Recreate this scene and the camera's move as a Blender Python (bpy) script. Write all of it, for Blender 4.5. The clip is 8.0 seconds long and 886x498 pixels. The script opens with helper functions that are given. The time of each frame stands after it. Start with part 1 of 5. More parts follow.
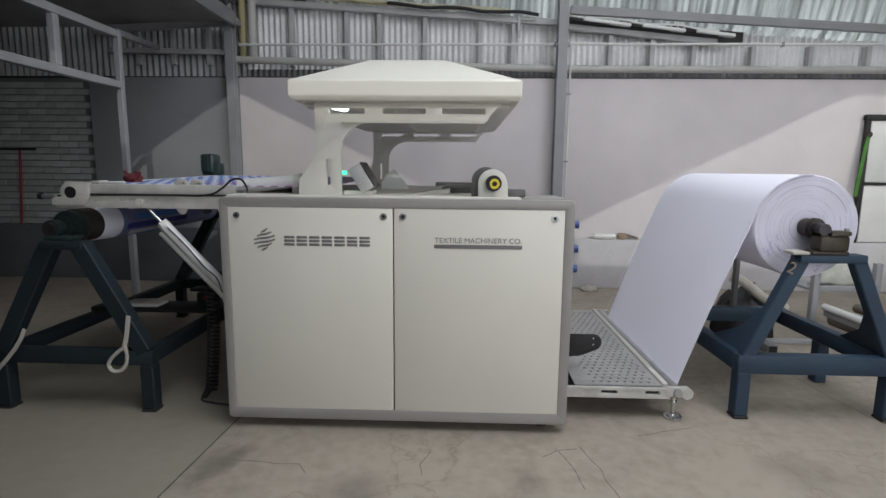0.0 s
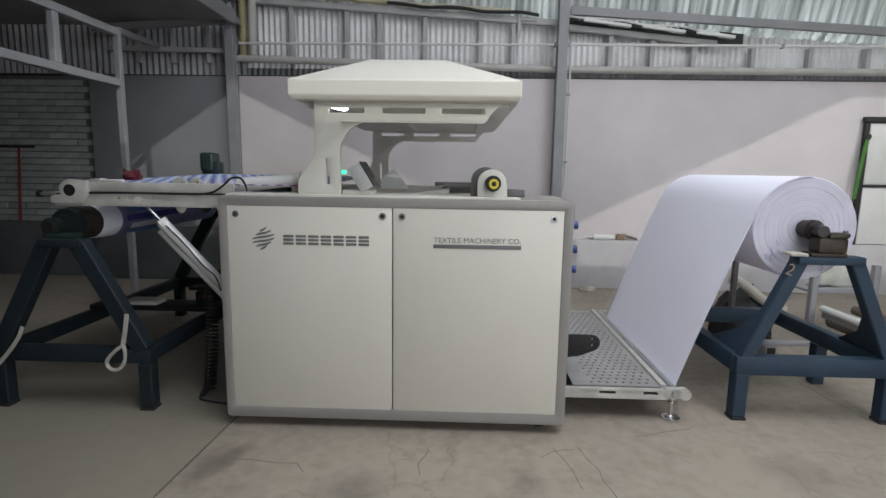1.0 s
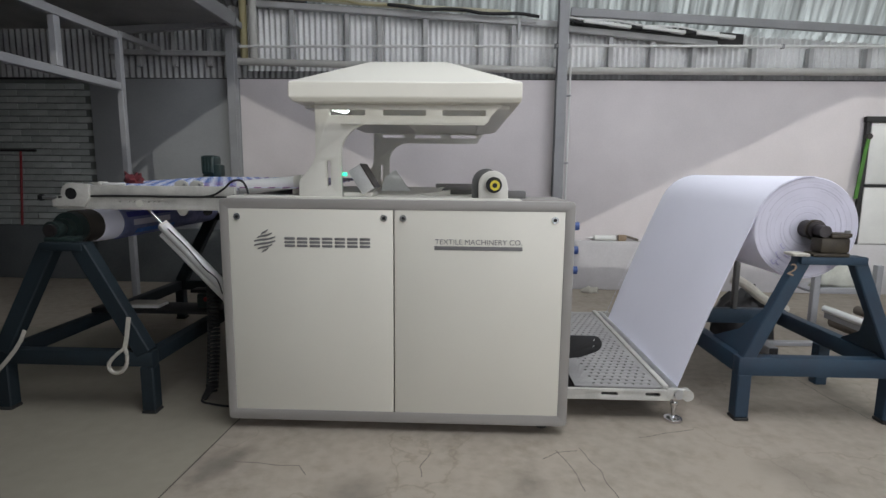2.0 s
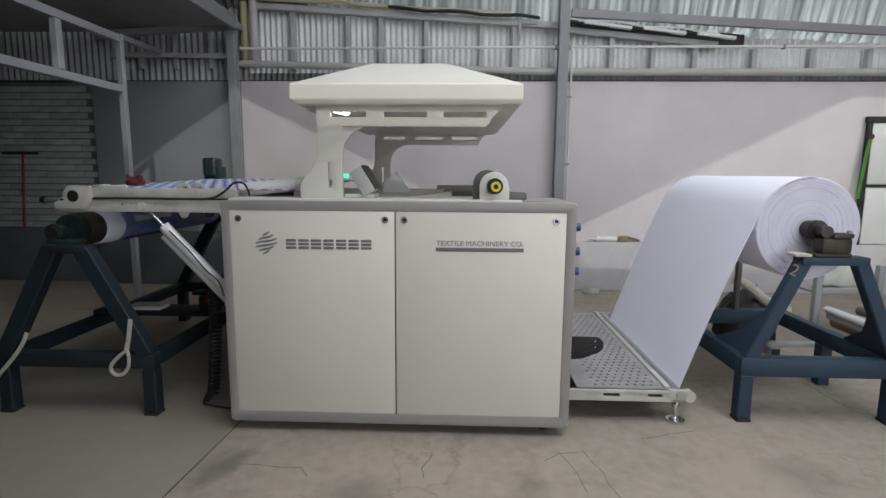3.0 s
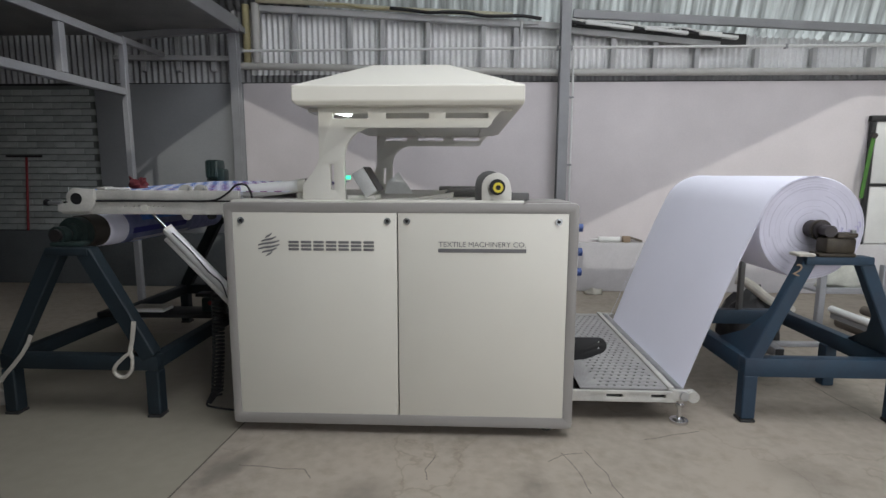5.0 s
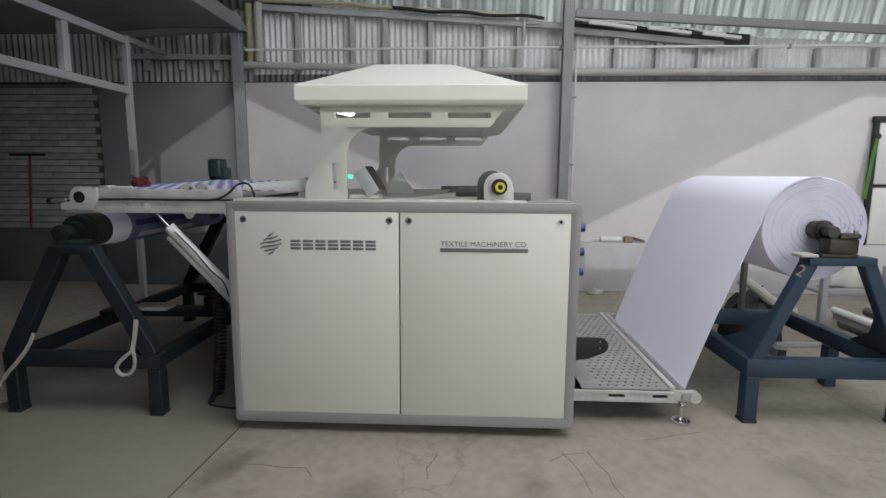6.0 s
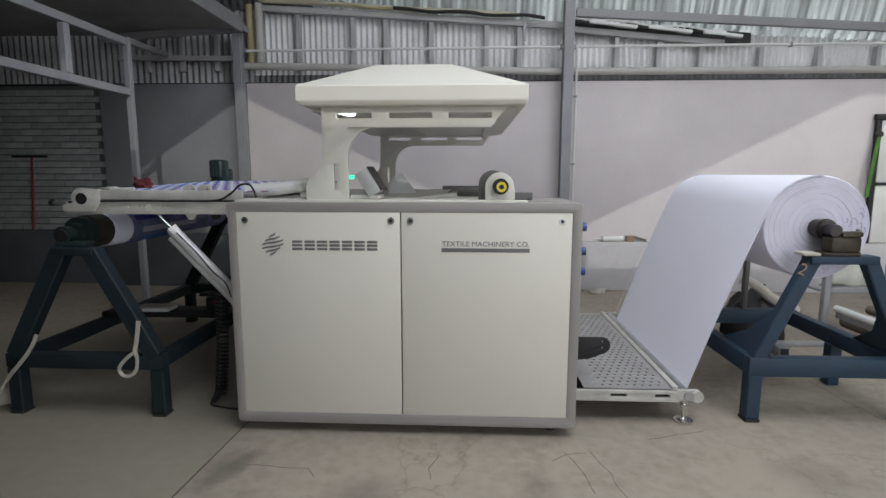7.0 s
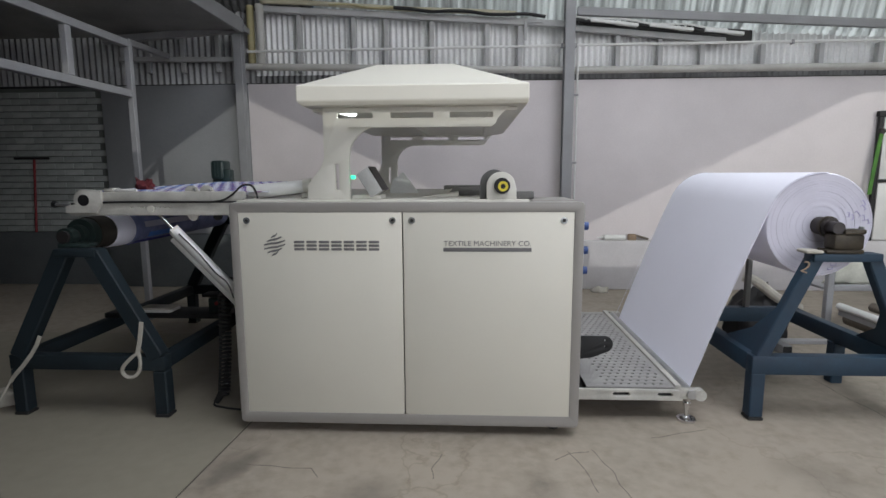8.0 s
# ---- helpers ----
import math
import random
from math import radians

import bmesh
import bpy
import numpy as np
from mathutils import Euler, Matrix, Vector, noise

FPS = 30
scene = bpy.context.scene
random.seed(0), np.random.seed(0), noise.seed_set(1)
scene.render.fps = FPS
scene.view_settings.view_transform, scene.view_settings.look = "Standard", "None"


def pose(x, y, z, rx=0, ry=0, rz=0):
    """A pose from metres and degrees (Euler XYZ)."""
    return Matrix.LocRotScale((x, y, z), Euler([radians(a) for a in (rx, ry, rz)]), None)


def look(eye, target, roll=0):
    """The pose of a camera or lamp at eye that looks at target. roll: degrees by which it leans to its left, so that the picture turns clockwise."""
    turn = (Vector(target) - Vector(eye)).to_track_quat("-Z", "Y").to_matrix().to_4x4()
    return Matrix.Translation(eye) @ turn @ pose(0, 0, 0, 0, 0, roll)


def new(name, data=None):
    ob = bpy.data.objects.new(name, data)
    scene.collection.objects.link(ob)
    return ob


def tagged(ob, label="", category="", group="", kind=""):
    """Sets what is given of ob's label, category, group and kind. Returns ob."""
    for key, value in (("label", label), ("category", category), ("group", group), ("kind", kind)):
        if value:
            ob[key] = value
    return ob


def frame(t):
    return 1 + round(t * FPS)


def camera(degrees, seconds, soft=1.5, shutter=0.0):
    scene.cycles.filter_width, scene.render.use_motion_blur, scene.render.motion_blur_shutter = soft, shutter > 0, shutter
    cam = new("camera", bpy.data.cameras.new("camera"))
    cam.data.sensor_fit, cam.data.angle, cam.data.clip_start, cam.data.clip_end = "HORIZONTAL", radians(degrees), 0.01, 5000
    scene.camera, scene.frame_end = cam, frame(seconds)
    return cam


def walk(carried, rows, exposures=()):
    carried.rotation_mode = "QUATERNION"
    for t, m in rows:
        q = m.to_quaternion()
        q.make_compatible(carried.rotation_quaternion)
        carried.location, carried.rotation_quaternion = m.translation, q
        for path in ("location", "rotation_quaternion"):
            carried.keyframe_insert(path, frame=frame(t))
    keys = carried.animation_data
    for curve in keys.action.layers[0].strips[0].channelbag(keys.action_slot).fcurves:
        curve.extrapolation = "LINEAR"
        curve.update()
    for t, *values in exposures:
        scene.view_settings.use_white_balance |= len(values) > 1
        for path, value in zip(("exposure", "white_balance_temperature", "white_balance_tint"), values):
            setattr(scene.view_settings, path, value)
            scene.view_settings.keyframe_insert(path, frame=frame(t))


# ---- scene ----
cam = camera(79.76, 8.0, soft=1.5)
PATH = [
    (0, (0.314, -2.501, 1.293), (0.2307, -0.0291, 0.9264), 0.531),
    (0.5, (0.314, -2.501, 1.293), (0.2350, -0.0290, 0.9267), 0.739),
    (1, (0.314, -2.501, 1.293), (0.2351, -0.0291, 0.9258), 0.850),
    (1.5, (0.314, -2.501, 1.293), (0.2328, -0.0286, 0.9295), 0.708),
    (3, (0.314, -2.501, 1.293), (0.2231, -0.0274, 0.9401), 0.392),
    (3.5, (0.314, -2.501, 1.293), (0.2209, -0.0268, 0.9449), 0.293),
    (4, (0.314, -2.501, 1.293), (0.2198, -0.0264, 0.9483), 0.164),
    (4.5, (0.314, -2.501, 1.293), (0.2157, -0.0267, 0.9470), 0.083),
    (6, (0.314, -2.501, 1.293), (0.2028, -0.0278, 0.9429), 0.297),
    (6.5, (0.314, -2.501, 1.293), (0.1988, -0.0280, 0.9432), 0.213),
    (7, (0.314, -2.501, 1.293), (0.1957, -0.0282, 0.9428), 0.044),
    (7.5, (0.314, -2.501, 1.293), (0.1913, -0.0284, 0.9428), -0.156),
    (8, (0.314, -2.501, 1.293), (0.1872, -0.0289, 0.9409), -0.291),
]
walk(cam, [(t, look(eye, target, roll)) for t, eye, target, roll in PATH])

# ---- light: sun, sky, and added area lamps that fill from front and roof
world = bpy.data.worlds.new("world")
scene.world = world
world.use_nodes = True
wn = world.node_tree.nodes
sky = wn.new("ShaderNodeTexSky")
sky.sky_type, sky.sun_disc = "NISHITA", False
sky.sun_elevation, sky.sun_rotation = radians(19.3), radians(155.8)
world.node_tree.links.new(sky.outputs[0], wn["Background"].inputs[0])
wn["Background"].inputs[1].default_value = 0.025


def lamp(name, kind, m, energy, color=(1, 1, 1), size=None, angle=None):
    data = bpy.data.lights.new(name, kind)
    data.energy, data.color = energy, color
    if size:
        data.shape, data.size, data.size_y = "RECTANGLE", size[0], size[1]
    if angle:
        data.angle = radians(angle)
    ob = new(name, data)
    ob.matrix_world = m
    return ob


lamp("sun", "SUN", look((4.5, -10, 3.84), (0, 0, 0)), 0.72, (1.0, 1.0, 0.93), angle=0.2)
# added front fill lamp inside the closed sheeting; no gate stands there
lamp("front_fill_light", "AREA", look((4.2, -6.6, 2.3), (1.8, 1.0, 0.9)), 255, (0.91, 0.93, 1.0), size=(5.5, 3.8))
lamp("roof_daylight", "AREA", look((1.5, -1.2, 4.45), (1.5, -1.0, 0.45)), 150, (0.905, 0.93, 1.0), size=(3.4, 3.4))
lamp("sky_over_roof_light", "AREA", look((5.0, 3.2, 7.8), (5.0, 3.0, 3.6)), 1000, (0.93, 0.96, 0.97), size=(9.5, 10.0))
scene.view_settings.exposure = 0.0


# ---- materials
def shader(name, base, rough=0.5, metal=0.0, vary=0.12, scale=6.0, fine=90.0, bump=0.05, tint=None, spread=0.0, coat=0.0, speck=0.35):
    """Painted or raw surface with variation at two scales, fine relief and, on pieces, a difference from one to the next."""
    m = bpy.data.materials.new(name)
    m.use_nodes = True
    n, link = m.node_tree.nodes, m.node_tree.links.new
    b = n["Principled BSDF"]
    b.inputs["Roughness"].default_value, b.inputs["Metallic"].default_value = rough, metal
    b.inputs["Coat Weight"].default_value = coat
    geo = n.new("ShaderNodeTexCoord")
    large, small = n.new("ShaderNodeTexNoise"), n.new("ShaderNodeTexNoise")
    large.inputs["Scale"].default_value, small.inputs["Scale"].default_value = scale, fine
    large.inputs["Detail"].default_value, small.inputs["Detail"].default_value = 6, 3
    for k in (large, small):
        link(geo.outputs["Object"], k.inputs["Vector"])
    mixv = n.new("ShaderNodeMath")
    mixv.operation = "MULTIPLY_ADD"
    link(small.outputs[0], mixv.inputs[0])
    mixv.inputs[1].default_value = speck
    link(large.outputs[0], mixv.inputs[2])
    ramp = n.new("ShaderNodeValToRGB")
    link(mixv.outputs[0], ramp.inputs[0])
    lo, hi = ramp.color_ramp.elements
    lo.position, hi.position = 0.38 + speck * 0.3, 0.66 + speck * 0.6
    other = tint or tuple(c * (1 - 2 * vary) for c in base)
    lo.color, hi.color = (*other, 1), (*base, 1)
    out = ramp.outputs[0]
    if spread:
        info = n.new("ShaderNodeObjectInfo")
        hsv = n.new("ShaderNodeHueSaturation")
        rng = n.new("ShaderNodeMapRange")
        rng.inputs[3].default_value, rng.inputs[4].default_value = 1 - spread, 1 + spread
        link(info.outputs["Random"], rng.inputs[0])
        link(rng.outputs[0], hsv.inputs["Value"])
        link(out, hsv.inputs["Color"])
        out = hsv.outputs[0]
    link(out, b.inputs["Base Color"])
    rr = n.new("ShaderNodeMapRange")
    rr.inputs[3].default_value, rr.inputs[4].default_value = max(0.03, rough - 0.1), min(1, rough + 0.1)
    link(large.outputs[0], rr.inputs[0])
    link(rr.outputs[0], b.inputs["Roughness"])
    if bump:
        bp = n.new("ShaderNodeBump")
        bp.inputs["Strength"].default_value, bp.inputs["Distance"].default_value = bump, 0.004
        link(mixv.outputs[0], bp.inputs["Height"])
        link(bp.outputs[0], b.inputs["Normal"])
    return m


def plain_glow(name, color, strength):
    m = bpy.data.materials.new(name)
    m.use_nodes = True
    b = m.node_tree.nodes["Principled BSDF"]
    b.inputs["Base Color"].default_value = (*color, 1)
    b.inputs["Emission Color"].default_value = (*color, 1)
    b.inputs["Emission Strength"].default_value = strength
    return m


CREAM = shader("cream_powder_coat", (0.66, 0.64, 0.575), 0.42, vary=0.03, scale=2.0, fine=300, bump=0.03)
CREAM_WORN = shader("scuffed_cream_paint", (0.55, 0.535, 0.49), 0.5, vary=0.14, scale=9, fine=120, bump=0.06)
PANEL = shader("panel_powder_coat", (0.685, 0.66, 0.58), 0.45, vary=0.03, scale=1.5, fine=300, bump=0.03)
FRAME_GREY = shader("grey_powder_coat", (0.30, 0.283, 0.265), 0.45, vary=0.05, scale=3, fine=250, bump=0.03)
# near-black tone painted for shaded gaps under, behind and between parts
SHADE_DARK = shader("shade_black", (0.045, 0.043, 0.042), 0.8)
DARK_PAINT = shader("dark_grey_paint", (0.13, 0.127, 0.122), 0.5, vary=0.12, scale=6)
MARK_GREY = shader("printed_grey", (0.17, 0.165, 0.165), 0.6, vary=0.05)
STEEL = shader("zinc_steel", (0.55, 0.56, 0.57), 0.35, 0.9, vary=0.1, scale=10, fine=200)
CHROME = shader("chromed_steel", (0.75, 0.75, 0.76), 0.15, 1.0, vary=0.05)
BLACK = shader("black_plastic", (0.012, 0.012, 0.013), 0.6, vary=0.2)
ALU = shader("matt_aluminium", (0.72, 0.72, 0.71), 0.45, 0.2, vary=0.08, scale=8)
STUD = shader("pale_grey_steel", (0.50, 0.50, 0.50), 0.5, vary=0.1, scale=4, fine=80, bump=0.05)
RUBBER = shader("black_rubber", (0.02, 0.02, 0.02), 0.75, vary=0.2)
YELLOW = shader("yellow_plastic", (0.75, 0.62, 0.06), 0.4, vary=0.05)
BLUE_STEEL = shader("blue_painted_steel", (0.015, 0.044, 0.075), 0.58, vary=0.2, scale=5, fine=60, bump=0.1, tint=(0.013, 0.03, 0.055))
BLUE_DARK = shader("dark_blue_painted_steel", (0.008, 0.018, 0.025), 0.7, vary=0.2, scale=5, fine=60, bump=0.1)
CLOTH_WHITE = shader("white_polyester", (0.89, 0.88, 0.985), 0.75, vary=0.02, scale=1.5, fine=500, bump=0.08)
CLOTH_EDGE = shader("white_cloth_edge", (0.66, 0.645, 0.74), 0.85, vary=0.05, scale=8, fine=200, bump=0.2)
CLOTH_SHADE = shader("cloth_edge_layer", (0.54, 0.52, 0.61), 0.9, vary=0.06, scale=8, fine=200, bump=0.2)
INK = shader("violet_ink", (0.46, 0.43, 0.64), 0.8)
CARDBOARD = shader("brown_cardboard", (0.30, 0.22, 0.15), 0.8, vary=0.1)
TUBE_DARK = shader("dark_shaft_steel", (0.055, 0.048, 0.048), 0.4, 0.5, vary=0.2)
CAST_IRON = shader("oily_cast_iron", (0.065, 0.053, 0.036), 0.5, 0.4, vary=0.25, scale=18)
PLASTER = shader("painted_plaster", (0.69, 0.64, 0.645), 0.85, vary=0.055, scale=1.6, fine=60, bump=0.06)
PLASTER_DADO = shader("stained_plaster", (0.57, 0.55, 0.56), 0.85, vary=0.09, scale=2.5, fine=60, bump=0.1)
# both tones lowered to paint the shade under deck and conveyor
PLASTER_GREY = shader("shaded_grey_plaster", (0.265, 0.27, 0.28), 0.9, vary=0.07, scale=1.8, fine=50, bump=0.1)
PLASTER_DARK = shader("shaded_cement_render", (0.115, 0.125, 0.128), 0.9, vary=0.15, scale=2, fine=50, bump=0.2)
BRICK = shader("whitewashed_brick", (0.45, 0.475, 0.46), 0.9, vary=0.12, scale=9, fine=60, bump=0.25, spread=0.16)
CRACK_DARK = shader("dirt_filled_joint", (0.10, 0.088, 0.072), 0.95, vary=0.1)
CRACK = shader("dirt_filled_crack", (0.19, 0.165, 0.14), 0.95, vary=0.1)
MORTAR = shader("dark_mortar", (0.17, 0.18, 0.17), 0.95, vary=0.1, bump=0.2)
GALV = shader("galvanised_sheet", (0.86, 0.86, 0.85), 0.42, 0.2, vary=0.12, scale=2.5, fine=40, bump=0.05)
GALV_DARK = shader("dark_sheet", (0.22, 0.22, 0.22), 0.5, 0.4, vary=0.18, scale=2.5, fine=40)
GALV_GREY = shader("grey_sheet", (0.40, 0.40, 0.40), 0.5, 0.3, vary=0.18, scale=2.5, fine=40)
GIRT = shader("grey_primer_steel", (0.30, 0.30, 0.31), 0.5, vary=0.1, scale=4, fine=80, bump=0.05)
PIPE = shader("pale_painted_pipe", (0.50, 0.49, 0.46), 0.45, vary=0.08)
PALE_PIPE = shader("yellowed_cream_paint", (0.55, 0.51, 0.38), 0.5, vary=0.1)
WHITE_PVC = shader("white_pvc", (0.72, 0.72, 0.70), 0.4, vary=0.04)
YELLOW_CABLE = shader("yellowed_cable", (0.42, 0.37, 0.20), 0.6, vary=0.1)
RED = shader("red_paint", (0.28, 0.025, 0.03), 0.5, vary=0.15)
RAG_RED = shader("dark_red_rag", (0.15, 0.02, 0.025), 0.85, vary=0.3, scale=20)
GREEN_CLOTH = shader("green_strap", (0.085, 0.25, 0.04), 0.7, vary=0.2)
MOTOR = shader("dark_green_motor_paint", (0.018, 0.035, 0.034), 0.45, vary=0.2)
ROLL_DARK = shader("dark_green_core", (0.02, 0.035, 0.032), 0.5, vary=0.2)
CORE_BROWN = shader("dark_brown_core", (0.045, 0.038, 0.030), 0.6, vary=0.2)
CLOTH_BLUE = shader("blue_printed_cloth", (0.25, 0.28, 0.48), 0.8, vary=0.25, scale=14, fine=120, tint=(0.14, 0.16, 0.31))
PRINT_BLUE = shader("sky_blue_print", (0.10, 0.26, 0.72), 0.8, vary=0.15, scale=20, fine=120)
PRINT_NAVY = shader("navy_print", (0.06, 0.06, 0.30), 0.8, vary=0.15, scale=20, fine=120)
PRINT_PURPLE = shader("purple_print", (0.28, 0.07, 0.26), 0.8, vary=0.15, scale=20, fine=120)
PRINT_WHITE = shader("white_print_ground", (0.70, 0.71, 0.80), 0.8, vary=0.05)
SLING = shader("off_white_sling", (0.50, 0.47, 0.41), 0.85, vary=0.1, scale=20)
BLUE_KNOB = shader("blue_plastic", (0.02, 0.06, 0.22), 0.4)
LED = plain_glow("green_led", (0.05, 0.75, 0.42), 1.5)
GLASS_GREY = shader("grey_screen_glass", (0.58, 0.58, 0.56), 0.2, 0.2, vary=0.1)
TUBE_BROWN = shader("brown_paper_tube", (0.16, 0.135, 0.11), 0.8, vary=0.15)
BAG = shader("black_bag", (0.02, 0.019, 0.021), 0.5, vary=0.3)
CLOTH_HEAP = shader("crumpled_white_cloth", (0.60, 0.60, 0.52), 0.85, vary=0.12, scale=12)


def concrete():
    m = shader("stained_concrete", (0.335, 0.288, 0.235), 0.75, vary=0.12, scale=0.9, fine=16, bump=0.12, tint=(0.245, 0.212, 0.173), speck=0.7)
    n, link = m.node_tree.nodes, m.node_tree.links.new
    b = n["Principled BSDF"]
    src = b.inputs["Base Color"].links[0].from_socket
    geo = n.new("ShaderNodeTexCoord")
    # dark oily stains and thin cracks
    stain = n.new("ShaderNodeTexNoise")
    stain.inputs["Scale"].default_value, stain.inputs["Detail"].default_value, stain.inputs["Roughness"].default_value = 4.5, 10, 0.7
    link(geo.outputs["Object"], stain.inputs["Vector"])
    r1 = n.new("ShaderNodeValToRGB")
    r1.color_ramp.elements[0].position, r1.color_ramp.elements[1].position = 0.52, 0.70
    r1.color_ramp.elements[0].color, r1.color_ramp.elements[1].color = (1, 1, 1, 1), (0.80, 0.79, 0.77, 1)
    link(stain.outputs[0], r1.inputs[0])
    warp = n.new("ShaderNodeTexNoise")
    warp.inputs["Scale"].default_value, warp.inputs["Detail"].default_value = 3.5, 5
    link(geo.outputs["Object"], warp.inputs["Vector"])
    add = n.new("ShaderNodeVectorMath")
    add.operation = "MULTIPLY_ADD"
    add.inputs[1].default_value = (0.5, 0.5, 0.5)
    link(warp.outputs["Color"], add.inputs[0])
    link(geo.outputs["Object"], add.inputs[2])
    vor = n.new("ShaderNodeTexVoronoi")
    vor.feature = "DISTANCE_TO_EDGE"
    vor.inputs["Scale"].default_value = 0.85
    link(add.outputs[0], vor.inputs["Vector"])
    r2 = n.new("ShaderNodeValToRGB")
    r2.color_ramp.elements[0].position, r2.color_ramp.elements[1].position = 0.002, 0.007
    r2.color_ramp.elements[0].color, r2.color_ramp.elements[1].color = (0.72, 0.70, 0.68, 1), (1, 1, 1, 1)
    link(vor.outputs["Distance"], r2.inputs[0])
    keep = n.new("ShaderNodeTexNoise")
    keep.inputs["Scale"].default_value = 1.3
    link(geo.outputs["Object"], keep.inputs["Vector"])
    last = src
    # oil spots of their own shape
    for sx, sy, sr, dark in ((-0.76, -0.30, 0.13, 0.62), (-0.78, -0.42, 0.11, 0.66), (-0.68, -0.22, 0.09, 0.72), (-0.11, -0.53, 0.2, 0.66), (0.62, -0.42, 0.12, 0.75), (1.81, -0.31, 0.2, 0.74), (2.1, 0.9, 0.3, 0.7), (-1.9, -0.3, 0.25, 0.72)):
        far = n.new("ShaderNodeVectorMath")
        far.operation = "DISTANCE"
        far.inputs[1].default_value = (sx, sy, 0)
        flat = n.new("ShaderNodeVectorMath")
        flat.operation = "MULTIPLY_ADD"
        flat.inputs[1].default_value = (0.3, 0.3, 0)
        link(warp.outputs["Color"], flat.inputs[0])
        shift = n.new("ShaderNodeVectorMath")
        shift.operation = "ADD"
        shift.inputs[1].default_value = (-0.15, -0.15, 0)
        link(geo.outputs["Object"], shift.inputs[0])
        link(shift.outputs[0], flat.inputs[2])
        link(flat.outputs[0], far.inputs[0])
        rs = n.new("ShaderNodeMapRange")
        rs.inputs[1].default_value, rs.inputs[2].default_value, rs.inputs[3].default_value, rs.inputs[4].default_value = sr * 0.2, sr, dark, 1.0
        link(far.outputs["Value"], rs.inputs[0])
        spot = n.new("ShaderNodeMix")
        spot.data_type, spot.blend_type = "RGBA", "MULTIPLY"
        spot.inputs[0].default_value = 1.0
        link(last, spot.inputs[6])
        link(rs.outputs[0], spot.inputs[7])
        last = spot.outputs[2]
    for factor, ramp in ((1.0, r1), (0.75, r2)):
        mix = n.new("ShaderNodeMix")
        mix.data_type, mix.blend_type = "RGBA", "MULTIPLY"
        mix.inputs[0].default_value = factor
        if ramp is r2:
            link(keep.outputs[0], mix.inputs[0])
        link(last, mix.inputs[6])
        link(ramp.outputs[0], mix.inputs[7])
        last = mix.outputs[2]
    link(last, b.inputs["Base Color"])
    return m


CONCRETE = concrete()
# smoother left slab; its lower tone also paints the shade there
SLAB_SHADED = shader("shaded_smooth_concrete", (0.278, 0.250, 0.197), 0.7, vary=0.12, scale=0.9, fine=14, bump=0.08, tint=(0.235, 0.212, 0.168), speck=0.6)


# ---- mesh helpers
def box(bm, x0, x1, y0, y1, z0, z1, bevel=0.0, seg=2, turn=None):
    made = bmesh.ops.create_cube(bm, size=1.0)["verts"]
    m = Matrix.Translation(((x0 + x1) / 2, (y0 + y1) / 2, (z0 + z1) / 2)) @ Matrix.Diagonal((x1 - x0, y1 - y0, z1 - z0, 1))
    if turn is not None:
        m = turn @ m
    bmesh.ops.transform(bm, matrix=m, verts=made)
    if bevel:
        edges = list({e for v in made for e in v.link_edges})
        bmesh.ops.bevel(bm, geom=edges, offset=bevel, segments=seg, profile=0.5, affect="EDGES")
    return bm


def along(p0, p1, up=(0, 0, 1)):
    """A frame at p0 whose z runs to p1."""
    p0, p1 = Vector(p0), Vector(p1)
    z = (p1 - p0).normalized()
    u = Vector(up)
    if abs(z.dot(u)) > 0.99:
        u = Vector((0, 1, 0))
    x = u.cross(z).normalized()
    y = z.cross(x)
    m = Matrix((x, y, z)).transposed().to_4x4()
    m.translation = p0
    return m, (p1 - p0).length


def beam(bm, p0, p1, w, h, bevel=0.004):
    m, length = along(p0, p1)
    return box(bm, -w / 2, w / 2, -h / 2, h / 2, 0, length, bevel, 1, m)


def tube(bm, p0, p1, r, seg=20, r2=None, hollow=0.0):
    m, length = along(p0, p1)
    made = bmesh.ops.create_cone(bm, cap_ends=True, segments=seg, radius1=r, radius2=r if r2 is None else r2, depth=length)["verts"]
    bmesh.ops.transform(bm, matrix=m @ Matrix.Translation((0, 0, length / 2)), verts=made)
    return bm


def cable(bm, pts, r, seg=8, close=False):
    """A round cord through the points, smoothed."""
    pts = [Vector(p) for p in pts]
    fine = []
    for i in range(len(pts) - 1):
        a, b = pts[i], pts[i + 1]
        pa, pb = pts[max(i - 1, 0)], pts[min(i + 2, len(pts) - 1)]
        for k in range(6):
            s = k / 6
            fine.append(0.5 * (2 * a + (b - pa) * s + (2 * pa - 5 * a + 4 * b - pb) * s * s + (3 * a - pa - 3 * b + pb) * s ** 3))
    fine.append(pts[-1])
    rings = []
    for i, p in enumerate(fine):
        d = fine[min(i + 1, len(fine) - 1)] - fine[max(i - 1, 0)]
        m, _ = along(p, p + d)
        rings.append([bm.verts.new(m @ Vector((r * math.cos(2 * math.pi * k / seg), r * math.sin(2 * math.pi * k / seg), 0))) for k in range(seg)])
    for a, b in zip(rings, rings[1:]):
        for k in range(seg):
            bm.faces.new((a[k], a[(k + 1) % seg], b[(k + 1) % seg], b[k]))
    bm.faces.new(rings[0][::-1]), bm.faces.new(rings[-1])
    return bm


